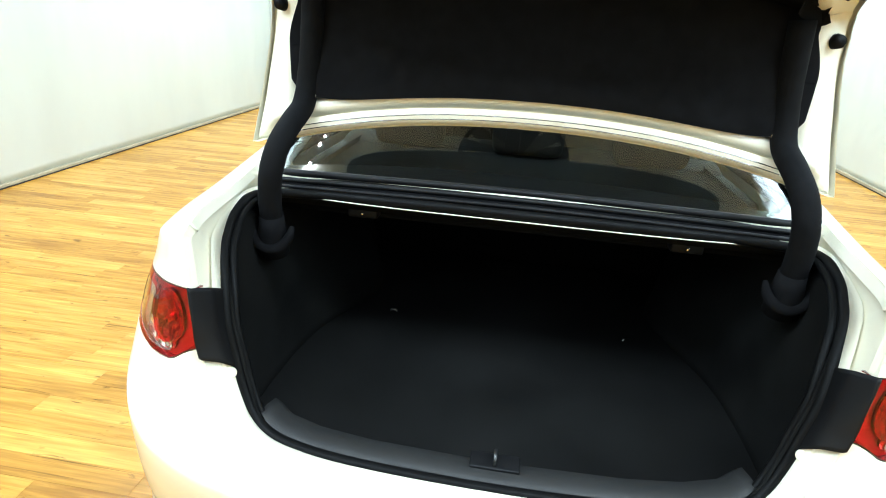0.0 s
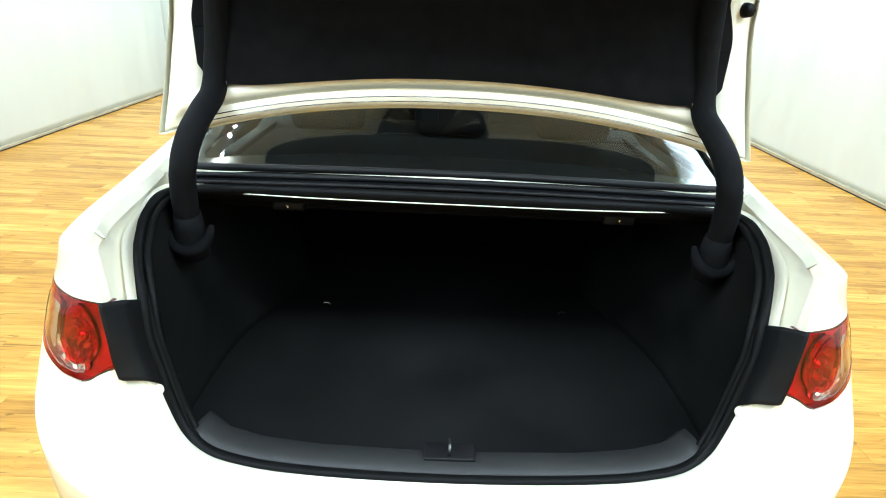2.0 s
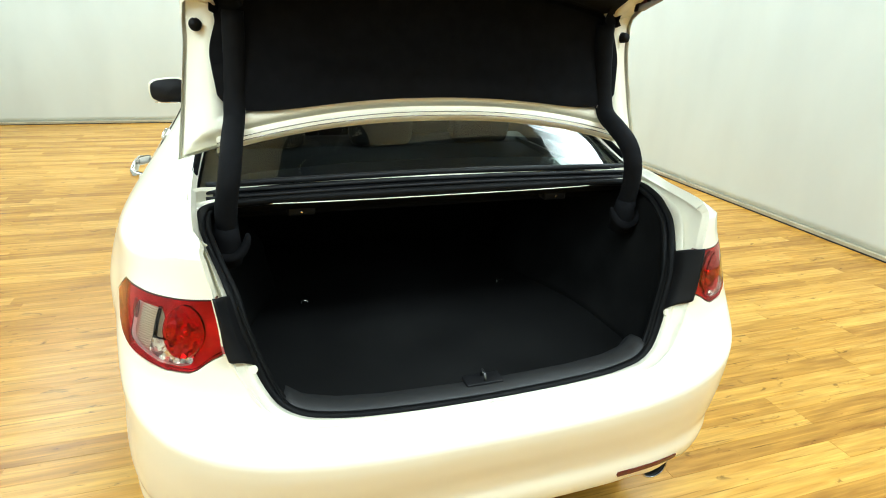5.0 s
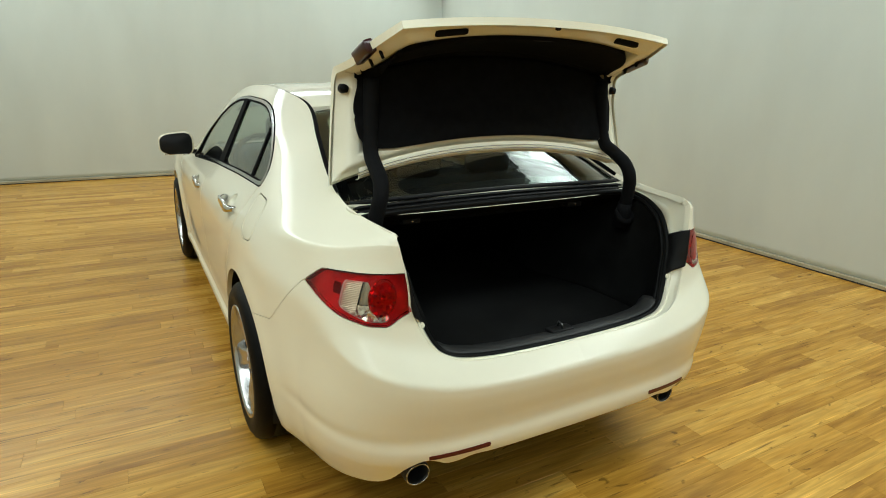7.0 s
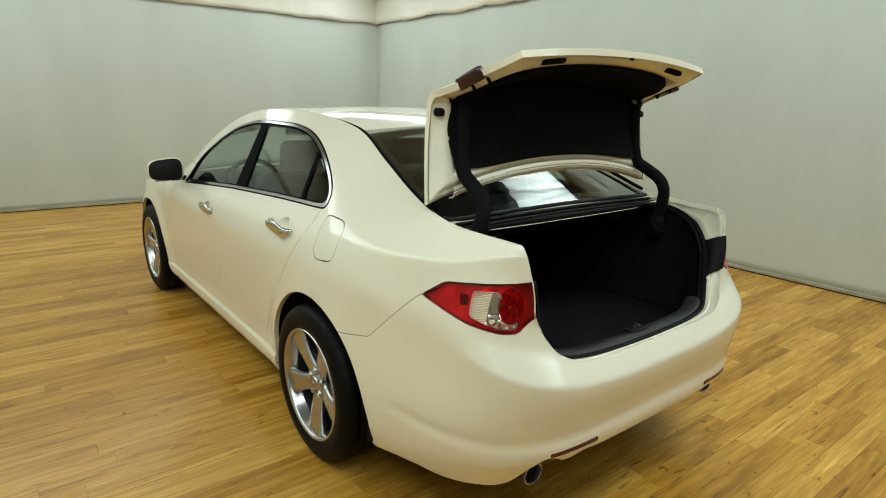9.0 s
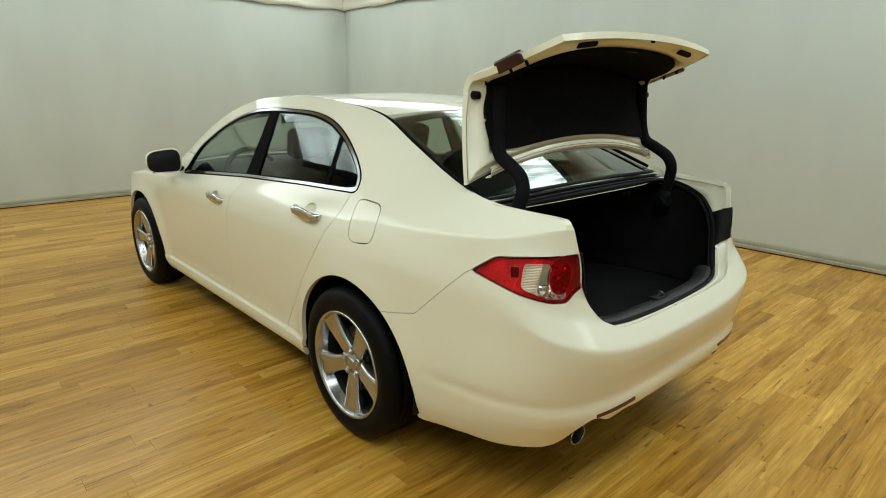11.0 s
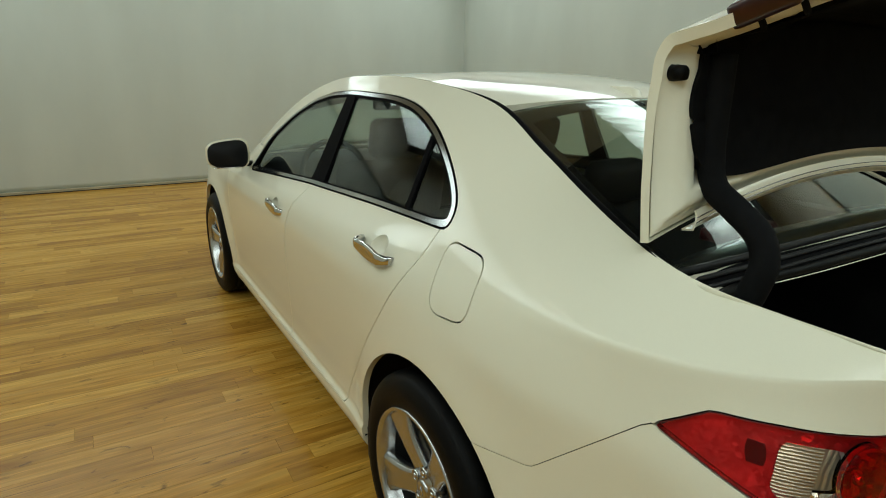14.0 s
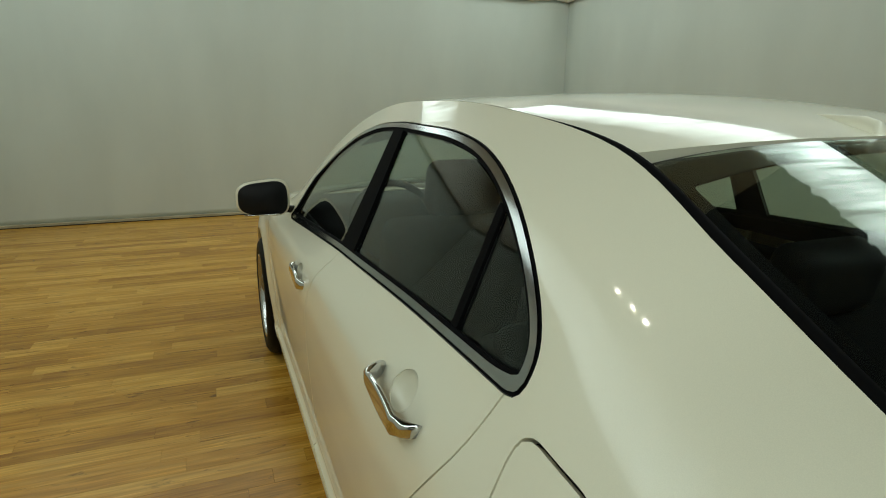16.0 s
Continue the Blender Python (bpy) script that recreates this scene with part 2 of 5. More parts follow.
def cove_material(name, strength, stretch):
    """Backlit cloth: brightest along its outer side, fading inwards, streaked by its folds."""
    m = material(name, (0.6, 0.6, 0.55), 0.9)
    nt = m.node_tree
    b = nt.nodes["Principled BSDF"]
    b.inputs["Emission Color"].default_value = (*COVE_COLOR, 1)
    geo = nt.nodes.new("ShaderNodeNewGeometry")
    sep = nt.nodes.new("ShaderNodeSeparateXYZ")
    nt.links.new(geo.outputs["Position"], sep.inputs[0])
    pos = nt.nodes.new("ShaderNodeMapRange")
    pos.inputs["From Min"].default_value, pos.inputs["From Max"].default_value = 3.32, 3.64
    nt.links.new(sep.outputs["Z"], pos.inputs["Value"])
    glow = nt.nodes.new("ShaderNodeValToRGB")
    glow.color_ramp.interpolation = "EASE"
    glow.color_ramp.elements[0].color = (0.62, 0.62, 0.62, 1)
    glow.color_ramp.elements[1].color = (0.22, 0.22, 0.22, 1)
    peak = glow.color_ramp.elements.new(0.28)
    peak.color = (0.86, 0.86, 0.86, 1)
    fade = glow.color_ramp.elements.new(0.62)
    fade.color = (0.60, 0.60, 0.60, 1)
    nt.links.new(pos.outputs[0], glow.inputs[0])
    up = nt.nodes.new("ShaderNodeMath")
    up.operation = "MULTIPLY"
    up.inputs[1].default_value = strength
    nt.links.new(glow.outputs[0], up.inputs[0])
    mp = nt.nodes.new("ShaderNodeMapping")
    mp.inputs["Scale"].default_value = stretch
    nt.links.new(geo.outputs["Position"], mp.inputs["Vector"])
    n = nt.nodes.new("ShaderNodeTexNoise")
    n.inputs["Scale"].default_value, n.inputs["Detail"].default_value = 9.0, 3
    nt.links.new(mp.outputs[0], n.inputs["Vector"])
    fold = nt.nodes.new("ShaderNodeMapRange")
    fold.inputs["From Min"].default_value, fold.inputs["From Max"].default_value = 0.3, 0.7
    fold.inputs["To Min"].default_value, fold.inputs["To Max"].default_value = 0.2, 1.8
    nt.links.new(n.outputs["Fac"], fold.inputs["Value"])
    mul = nt.nodes.new("ShaderNodeMath")
    mul.operation = "MULTIPLY"
    nt.links.new(up.outputs[0], mul.inputs[0])
    nt.links.new(fold.outputs[0], mul.inputs[1])
    nt.links.new(mul.outputs[0], b.inputs["Emission Strength"])
    return m


BULB = material("lit_bulb", (0.9, 0.9, 0.9), 0.4)
BULB.node_tree.nodes["Principled BSDF"].inputs["Emission Color"].default_value = (1.0, 0.98, 0.92, 1)
BULB.node_tree.nodes["Principled BSDF"].inputs["Emission Strength"].default_value = 60.0


# ---- mesh tools ----
def link_mesh(name, me, mat, parent=None, label=""):
    me.materials.append(mat)
    ob = new(name, me)
    if parent is not None:
        ob.parent = parent
    if label:
        ob["label"] = label
    return ob


def part(name, bm, mat, parent=None, label="", smooth=True):
    me = bpy.data.meshes.new(name)
    bm.to_mesh(me)
    bm.free()
    for p in me.polygons:
        p.use_smooth = smooth
    return link_mesh(name, me, mat, parent, label)


def thing(name, label, category, group="", kind=""):
    return tagged(new(name), label, category, group, kind)


def box_bm(x0, x1, y0, y1, z0, z1, bevel=0.0, segments=2):
    bm = bmesh.new()
    bmesh.ops.create_cube(bm, size=1.0, matrix=Matrix.Translation(((x0 + x1) / 2, (y0 + y1) / 2, (z0 + z1) / 2)) @ Matrix.Diagonal((x1 - x0, y1 - y0, z1 - z0, 1)))
    if bevel:
        bmesh.ops.bevel(bm, geom=bm.edges[:], offset=bevel, segments=segments, affect="EDGES", profile=0.6)
    return bm


def thicken(bm, depth):
    """Gives an open sheet a thickness."""
    bmesh.ops.recalc_face_normals(bm, faces=bm.faces[:])
    bm.normal_update()
    bmesh.ops.solidify(bm, geom=bm.faces[:], thickness=depth)
    bm.normal_update()


def spline(keys):
    """Smooth curve through keys (t, a, b, ...); returns a function of t that gives an array (or a number for one column)."""
    k = np.array(keys, float)
    t, v = k[:, 0], k[:, 1:]
    h = np.diff(t)[:, None]
    d = np.diff(v, axis=0) / h
    m = np.zeros_like(v)
    m[0], m[-1] = d[0], d[-1]
    m[1:-1] = (d[:-1] * h[1:] + d[1:] * h[:-1]) / (h[1:] + h[:-1])

    def at(x):
        x = np.clip(np.asarray(x, float), t[0], t[-1])
        i = np.clip(np.searchsorted(t, x, side="right") - 1, 0, len(t) - 2)
        hh = (t[i + 1] - t[i])[..., None]
        s = ((x - t[i])[..., None]) / hh
        r = ((1 + 2 * s) * (1 - s) ** 2 * v[i] + s * (1 - s) ** 2 * hh * m[i] + s * s * (3 - 2 * s) * v[i + 1] + s * s * (s - 1) * hh * m[i + 1])
        return r[..., 0] if r.shape[-1] == 1 else r
    return at


def loop_curve(points, count):
    """Closed smooth curve through points, count samples."""
    p = np.array(points, float)
    q = np.vstack([p[-2:], p, p[:3]])
    seg = np.maximum(np.linalg.norm(np.diff(q, axis=0), axis=1), 1e-4) ** 0.5
    t = np.concatenate([[0], np.cumsum(seg)])
    f = spline(np.column_stack([t, q]))
    return f(np.linspace(t[2], t[2 + len(p)], count, endpoint=False))


class Skin:
    """A surface: vertices, normals and faces. cut() keeps the side on which a function is positive."""

    def __init__(self, v, n, f):
        self.v, self.n, self.f = np.asarray(v, float), np.asarray(n, float), f

    @staticmethod
    def grid(p):
        rows, cols = p.shape[:2]
        du, dv = np.gradient(p, axis=1), np.gradient(p, axis=0)
        n = np.cross(dv, du)
        n /= np.maximum(np.linalg.norm(n, axis=2, keepdims=True), 1e-9)
        f = [(r * cols + c, (r + 1) * cols + c, (r + 1) * cols + c + 1, r * cols + c + 1) for r in range(rows - 1) for c in range(cols - 1)]
        return Skin(p.reshape(-1, 3), n.reshape(-1, 3), f)

    def cut(self, fun):
        val = np.asarray(fun(self.v), float)
        v, n, out, cache = [], [], [], {}
        index = {}

        def keep(i):
            if i not in index:
                index[i] = len(v)
                v.append(self.v[i])
                n.append(self.n[i])
            return index[i]

        def cross(a, b):
            key = (min(a, b), max(a, b))
            if key not in cache:
                s = val[a] / (val[a] - val[b])
                cache[key] = len(v)
                v.append(self.v[a] + (self.v[b] - self.v[a]) * s)
                w = self.n[a] + (self.n[b] - self.n[a]) * s
                n.append(w / max(np.linalg.norm(w), 1e-9))
            return cache[key]
        pos = val > 0
        for face in self.f:
            k = [pos[i] for i in face]
            if all(k):
                out.append(tuple(keep(i) for i in face))
            elif any(k):
                poly = []
                for a, b in zip(face, face[1:] + face[:1]):
                    if pos[a]:
                        poly.append(keep(a))
                    if pos[a] != pos[b]:
                        poly.append(cross(a, b))
                if len(poly) > 2:
                    out.append(tuple(poly))
        return Skin(v, n, out)

    def mirrored(self):
        flip = np.array([-1, 1, 1])
        return Skin(self.v * flip, self.n * flip, [tuple(reversed(f)) for f in self.f])

    def moved(self, d):
        return Skin(self.v + self.n * d, self.n, self.f)

    def build(self, name, mat, parent=None, label="", lip=0.0):
        v, n, f = list(self.v), list(self.n), list(self.f)
        if lip:
            count = {}
            for face in f:
                for a, b in zip(face, face[1:] + face[:1]):
                    count[(a, b)] = True
            border = [(a, b) for a, b in count if (b, a) not in count]
            for a, b in border:
                e = v[b] - v[a]
                out = np.cross(e, (n[a] + n[b]) / 2)
                out = out / max(np.linalg.norm(out), 1e-9)
                i = len(v)
                v += [v[a], v[b], v[b] - n[b] * lip, v[a] - n[a] * lip]
                n += [out] * 4
                f.append((i + 1, i, i + 3, i + 2))
        me = bpy.data.meshes.new(name)
        me.from_pydata([tuple(p) for p in v], [], f)
        for p in me.polygons:
            p.use_smooth = True
        me.normals_split_custom_set_from_vertices([tuple(p) for p in n])
        return link_mesh(name, me, mat, parent, label)


def poly_sdf(points, a, b):
    """Signed distance, positive inside, of a polygon in the plane of two coordinates."""
    p = np.array(points, float)
    q = np.column_stack([a, b])
    d = np.full(len(q), 1e9)
    inside = np.zeros(len(q), bool)
    for (x0, y0), (x1, y1) in zip(p, np.roll(p, -1, axis=0)):
        e = np.array([x1 - x0, y1 - y0])
        w = q - (x0, y0)
        s = np.clip((w @ e) / max(e @ e, 1e-12), 0, 1)
        d = np.minimum(d, np.hypot(w[:, 0] - e[0] * s, w[:, 1] - e[1] * s))
        c = (y0 > q[:, 1]) != (y1 > q[:, 1])
        if y1 != y0:
            inside ^= c & (q[:, 0] < (x1 - x0) * (q[:, 1] - y0) / (y1 - y0) + x0)
    return np.where(inside, d, -d)


def rounded(points, r, steps=5):
    """A polygon with its corners rounded by about r."""
    p = np.array(points, float)
    out = []
    for a, b, c in zip(np.roll(p, 1, axis=0), p, np.roll(p, -1, axis=0)):
        la, lc = np.linalg.norm(a - b), np.linalg.norm(c - b)
        p0, p2 = b + (a - b) * min(r / la, 0.49), b + (c - b) * min(r / lc, 0.49)
        for s in np.linspace(0, 1, steps):
            out.append((1 - s) ** 2 * p0 + 2 * s * (1 - s) * b + s * s * p2)
    return np.array(out)


def tube(points, radius, sides=10, closed=False, squash=1.0):
    """A round bar along points, as a bmesh."""
    p = [Vector(q) for q in points]
    bm = bmesh.new()
    rings = []
    up = Vector((0, 0, 1))
    n = len(p)
    for i, q in enumerate(p):
        a = p[(i - 1) % n] if closed or i > 0 else p[i]
        b = p[(i + 1) % n] if closed or i < n - 1 else p[i]
        d = (b - a).normalized()
        side = d.cross(up)
        side = side.normalized() if side.length > 1e-4 else Vector((1, 0, 0))
        top = side.cross(d).normalized()
        r = radius[i] if isinstance(radius, (list, tuple)) else radius
        rings.append([bm.verts.new(q + (side * math.cos(t) + top * math.sin(t) * squash) * r) for t in [2 * math.pi * k / sides for k in range(sides)]])
    pairs = list(zip(rings, rings[1:])) + ([(rings[-1], rings[0])] if closed else [])
    for r0, r1 in pairs:
        for k in range(sides):
            bm.faces.new((r0[k], r0[(k + 1) % sides], r1[(k + 1) % sides], r1[k]))
    if not closed:
        bm.faces.new(list(reversed(rings[0])))
        bm.faces.new(rings[-1])
    bmesh.ops.recalc_face_normals(bm, faces=bm.faces[:])
    return bm


def lathe(profile, sides=64, axis_x=0.0):
    """Turn a profile of (radius, x) about the x axis."""
    bm = bmesh.new()
    rings = [[bm.verts.new((x + axis_x, r * math.cos(t), r * math.sin(t))) for t in [2 * math.pi * k / sides for k in range(sides)]] for r, x in profile]
    for r0, r1 in zip(rings, rings[1:]):
        for k in range(sides):
            bm.faces.new((r0[k], r0[(k + 1) % sides], r1[(k + 1) % sides], r1[k]))
    bmesh.ops.recalc_face_normals(bm, faces=bm.faces[:])
    return bm


# ---- the room ----
def wall_sheet(name, a, b, z0, z1, inward, label, fold=0.016, seed=0.0, thick=0.08, cloth=FABRIC):
    """A wall hung with white cloth: a thick slab whose room side has soft folds."""
    ax, ay = a
    bx, by = b
    length = math.hypot(bx - ax, by - ay)
    nu, nv = int(length / 0.045), 44
    bm = bmesh.new()
    front = []
    for i in range(nv + 1):
        row = []
        z = z0 + (z1 - z0) * i / nv
        for j in range(nu + 1):
            t = j / nu
            p = Vector((ax + (bx - ax) * t, ay + (by - ay) * t, z))
            u = length * t
            d = fold * (noise.noise(Vector((u * 0.9 + seed, z * 0.22, seed))) + 0.55 * noise.noise(Vector((u * 3.1 + z * 0.5, z * 0.35, seed + 9))) + 0.25 * noise.noise(Vector((u * 6.5 - z * 1.3, z * 0.9, seed + 3))))
            # hanging folds gather towards the corner
            d += 0.012 * max(0.0, noise.noise(Vector((u * 1.1 + z * 1.4, z * 0.9 - u * 0.5, seed + 31)))) * abs(noise.noise(Vector((u * 5.0 + z * 4.0, z * 2.2, seed + 12))))
            d += 0.045 * math.exp(-(length - u) / 0.55) * noise.noise(Vector((u * 4.2 + 0.15 * z, z * 0.18, seed + 21)))
            row.append(bm.verts.new(p + Vector((inward[0], inward[1], 0)) * d))
        front.append(row)
    back = [[bm.verts.new((front[i][j].co.x - inward[0] * thick, front[i][j].co.y - inward[1] * thick, front[i][j].co.z)) for j in (0, nu)] for i in (0, nv)]
    for i in range(nv):
        for j in range(nu):
            bm.faces.new((front[i][j], front[i][j + 1], front[i + 1][j + 1], front[i + 1][j]))
    bm.faces.new((back[0][0], back[1][0], back[1][1], back[0][1]))
    bm.faces.new([*front[0], back[0][1], back[0][0]])
    bm.faces.new([*front[-1], back[1][1], back[1][0]])
    bm.faces.new([r[0] for r in front] + [back[1][0], back[0][0]])
    bm.faces.new([r[-1] for r in front] + [back[1][1], back[0][1]])
    bmesh.ops.recalc_face_normals(bm, faces=bm.faces[:])
    return tagged(part(name, bm, cloth), label, "wall", kind="structure")


Z_SEAM = 2.66
wall_sheet("wall_back", (X_LEFT - 0.05, Y_BACK), (X_RIGHT + 0.05, Y_BACK), 0.03, Z_SEAM + 0.02, (0, -1), "wall hung with smooth white cloth above a wood floor", seed=1.3)
wall_sheet("wall_right", (X_RIGHT, Y_NEAR), (X_RIGHT, Y_BACK + 0.05), 0.03, Z_SEAM + 0.02, (-1, 0), "wall hung with white cloth in soft folds", seed=4.1)
wall_sheet("wall_left", (X_LEFT, Y_NEAR), (X_LEFT, Y_BACK), 0.03, Z_SEAM + 0.02, (1, 0), "wall hung with white cloth, loose lower hem", seed=7.7)
wall_sheet("wall_near", (X_LEFT, Y_NEAR), (X_RIGHT, Y_NEAR), 0.03, Z_SEAM + 0.02, (0, 1), "unseen plain wall, darkened to throw less light under the car", seed=2.2, cloth=NEAR_DIMMED)


def valance(name, a, b, inward, seed):
    """The upper sheet: it overlaps the wall cloth by a crumpled hem and runs up to the ceiling."""
    ax, ay = a
    bx, by = b
    length = math.hypot(bx - ax, by - ay)
    nu, nv = int(length / 0.05), 16
    bm = bmesh.new()
    rows = []
    for i in range(nv + 1):
        s = i / nv
        row = []
        for j in range(nu + 1):
            u = length * j / nu
            hem = 0.03 * noise.noise(Vector((u * 1.7, seed, 0))) + 0.02 * noise.noise(Vector((u * 6, seed, 3)))
            z = Z_SEAM + hem * (1 - s) ** 2 + (Z_CEIL - Z_SEAM) * s
            d = 0.028 + 0.05 * s + 0.05 * noise.noise(Vector((u * 1.3, z * 1.6, seed))) * (0.3 + s) + 0.03 * noise.noise(Vector((u * 4, z * 5, seed + 5)))
            row.append(bm.verts.new((ax + (bx - ax) * j / nu + inward[0] * max(d, 0.03), ay + (by - ay) * j / nu + inward[1] * max(d, 0.03), z)))
        rows.append(row)
    for i in range(nv):
        for j in range(nu):
            bm.faces.new((rows[i][j], rows[i][j + 1], rows[i + 1][j + 1], rows[i + 1][j]))
    ob = part(name, bm, HEM_CLOTH)
    thick = ob.modifiers.new("thickness", "SOLIDIFY")
    thick.thickness, thick.offset = 0.005, 0.0
    return tagged(ob, "crumpled white sheet hung above the wall cloth", "drape", kind="structure")


valance("upper_drape_back", (X_LEFT, Y_BACK), (X_RIGHT, Y_BACK), (0, -1), 3.0)
valance("upper_drape_right", (X_RIGHT, Y_NEAR), (X_RIGHT, Y_BACK), (-1, 0), 5.0)
valance("upper_drape_left", (X_LEFT, Y_NEAR), (X_LEFT, Y_BACK), (1, 0), 6.0)
valance("upper_drape_near", (X_LEFT, Y_NEAR), (X_RIGHT, Y_NEAR), (0, 1), 8.0)

for nm, args in (("baseboard_back", (X_LEFT, X_RIGHT, Y_BACK - 0.035, Y_BACK + 0.03, 0.0, 0.035)), ("baseboard_right", (X_RIGHT - 0.035, X_RIGHT + 0.03, Y_NEAR, Y_BACK - 0.035, 0.0, 0.035)),
                 ("baseboard_left", (X_LEFT - 0.03, X_LEFT + 0.03, Y_NEAR, Y_BACK - 0.035, 0.0, 0.03)), ("baseboard_near", (X_LEFT + 0.03, X_RIGHT - 0.035, Y_NEAR - 0.03, Y_NEAR + 0.03, 0.0, 0.03))):
    gap = args[:4] + (0.0, 0.010)
    grow = 0.004
    tagged(part("floor_gap", box_bm(gap[0] - grow, gap[1] + grow, gap[2] - grow, gap[3] + grow, *gap[4:]), DARK_GAP, smooth=False), "dark joint between wall strip and floor", "trim", kind="structure")
    tagged(part(nm, box_bm(*args, bevel=0.004), TRIM_WOOD, smooth=False), "thin wooden strip along the foot of the wall", "baseboard", kind="structure")

tagged(part("ceiling", box_bm(X_LEFT - 0.1, X_RIGHT + 0.1, Y_NEAR - 0.1, Y_BACK + 0.1, Z_CEIL, Z_CEIL + 0.12), CEILING, smooth=False), "plain grey-beige ceiling above the drapes", "ceiling", kind="structure")


def cove(name, a, b, inward, seed):
    """A sagging strip of backlit cloth between wall drape and ceiling."""
    ax, ay = a
    bx, by = b
    length = math.hypot(bx - ax, by - ay)
    nu, nv = int(length / 0.03), 10
    bm = bmesh.new()
    rows = []
    for i in range(nv + 1):
        s = i / nv
        row = []
        for j in range(nu + 1):
            u = length * j / nu
            pleat = noise.noise(Vector((u * 9.0, s * 0.6, seed))) + 0.6 * noise.noise(Vector((u * 19.0, s, seed + 4)))
            z = 3.32 + 0.30 * s + 0.05 * s * s * pleat
            d = 0.46 + 0.82 * s + 0.09 * s * s * pleat
            row.append(bm.verts.new((ax + (bx - ax) * j / nu + inward[0] * d, ay + (by - ay) * j / nu + inward[1] * d, z)))
        rows.append(row)
    for i in range(nv):
        for j in range(nu):
            bm.faces.new((rows[i][j], rows[i][j + 1], rows[i + 1][j + 1], rows[i + 1][j]))
    bmesh.ops.recalc_face_normals(bm, faces=bm.faces[:])
    # added dark sheet keeps the cove's glow off the drape behind it
    trough = bmesh.new()
    back = []
    for j in range(0, nu + 1, 6):
        px, py = ax + (bx - ax) * j / nu, ay + (by - ay) * j / nu
        back.append([trough.verts.new((px + inward[0] * d, py + inward[1] * d, z)) for d, z in ((0.42, 3.24), (0.41, 3.36), (0.42, 3.54), (0.60, 3.665), (1.14, 3.685))])
    for r0, r1 in zip(back, back[1:]):
        for k in range(4):
            trough.faces.new((r0[k], r0[k + 1], r1[k + 1], r1[k]))
    thicken(trough, 0.008)
    tagged(part("cove_blocker_" + name, trough, CEILING), "unseen dark sheet added behind the glowing cloth to stop its light", "light trough", kind="structure")
    ob = part("light_cove_" + name, bm, cove_material("cove_cloth_" + name, COVE[name], (0.12, 1.5, 0.06) if name in ("left", "right") else (1.5, 0.12, 0.06)))
    return tagged(ob, "backlit white cloth glowing under the ceiling", "drape", kind="structure")


cove("left", (X_LEFT, Y_NEAR + 0.3), (X_LEFT, Y_BACK - 0.3), (1, 0), 1.0)
cove("right", (X_RIGHT, Y_NEAR + 0.3), (X_RIGHT, Y_BACK - 0.3), (-1, 0), 2.0)
cove("back", (X_LEFT + 1.1, Y_BACK), (X_RIGHT - 1.1, Y_BACK), (0, -1), 3.0)
# unseen glowing strip added over the near half to light the tail
cove("near", (X_LEFT + 1.1, Y_NEAR + 2.8), (X_RIGHT - 1.1, Y_NEAR + 2.8), (0, 1), 4.0)

bm = bmesh.new()
rows = []
for x in np.linspace(X_LEFT + 1.0, X_RIGHT - 1.0, 41):
    near_y0 = 2.12 + 0.085 * x * x
    rows.append([bm.verts.new((x, near_y0 + (Y_BACK - 1.0 - near_y0) * t, Z_CEIL - 0.03)) for t in np.linspace(0, 1, 9)])
for r0, r1 in zip(rows, rows[1:]):
    for k in range(8):
        bm.faces.new((r0[k], r0[k + 1], r1[k + 1], r1[k]))
thicken(bm, 0.02)
bmesh.ops.recalc_face_normals(bm, faces=bm.faces[:])
tagged(part("ceiling_cloth", bm, CEILING_CLOTH, smooth=False), "pale cloth stretched under the dark ceiling", "ceiling", kind="structure")

# three small spots and a round dark fan grille on the ceiling
for by in (2.60, 2.73, 2.88):
    spot = thing("ceiling_spot", "small lit ceiling spot with a bright bulb", "ceiling light", "ceiling spots")
    spot.location = (-2.08, by, Z_CEIL)
    bm = bmesh.new()
    bmesh.ops.create_cone(bm, cap_ends=True, segments=20, radius1=0.03, radius2=0.022, depth=0.17, matrix=Matrix.Translation((0, 0, -0.086)))
    part("spot_body", bm, HOUSING, spot)
    bm = bmesh.new()
    bmesh.ops.create_uvsphere(bm, u_segments=16, v_segments=10, radius=0.013, matrix=Matrix.Translation((0, 0, -0.180)))
    part("bulb", bm, BULB, spot, "bright round bulb")
    beam = bpy.data.lights.new("spot_beam", "SPOT")
    beam.energy, beam.color, beam.shadow_soft_size = SPOT_WATTS, SPOT_COLOR, 0.014
    beam.spot_size, beam.spot_blend = radians(110), 0.6
    beam_ob = new("spot_beam", beam)
    beam_ob.matrix_basis = look(Vector((-2.08, by, Z_CEIL - 0.205)), Vector((-0.5, 1.4, 0.3)))
fan = thing("ceiling_fan", "dark half-round fan grille hanging from the ceiling", "fan")
fan.matrix_basis = pose(-0.10, 2.12, Z_CEIL - 0.035, -36, 0, 0)
FAN_R = 0.43
part("fan_ring", tube([(FAN_R * math.cos(a), FAN_R * math.sin(a), 0) for a in [math.pi * k / 32 for k in range(33)]], 0.022, 8), BLACK, fan)
part("fan_bar", tube([(-FAN_R, 0, 0), (FAN_R, 0, 0)], 0.022, 8), BLACK, fan)
for k in range(7):
    bm = box_bm(0.06, FAN_R - 0.01, -0.062, 0.062, -0.004, 0.004, bevel=0.003)
    bm.transform(Matrix.Rotation(math.pi * (k + 0.5) / 7, 4, "Z") @ Matrix.Rotation(0.2, 4, "X"))
    part("fan_blade", bm, DARK_STEEL if k % 2 else BLACK, fan)
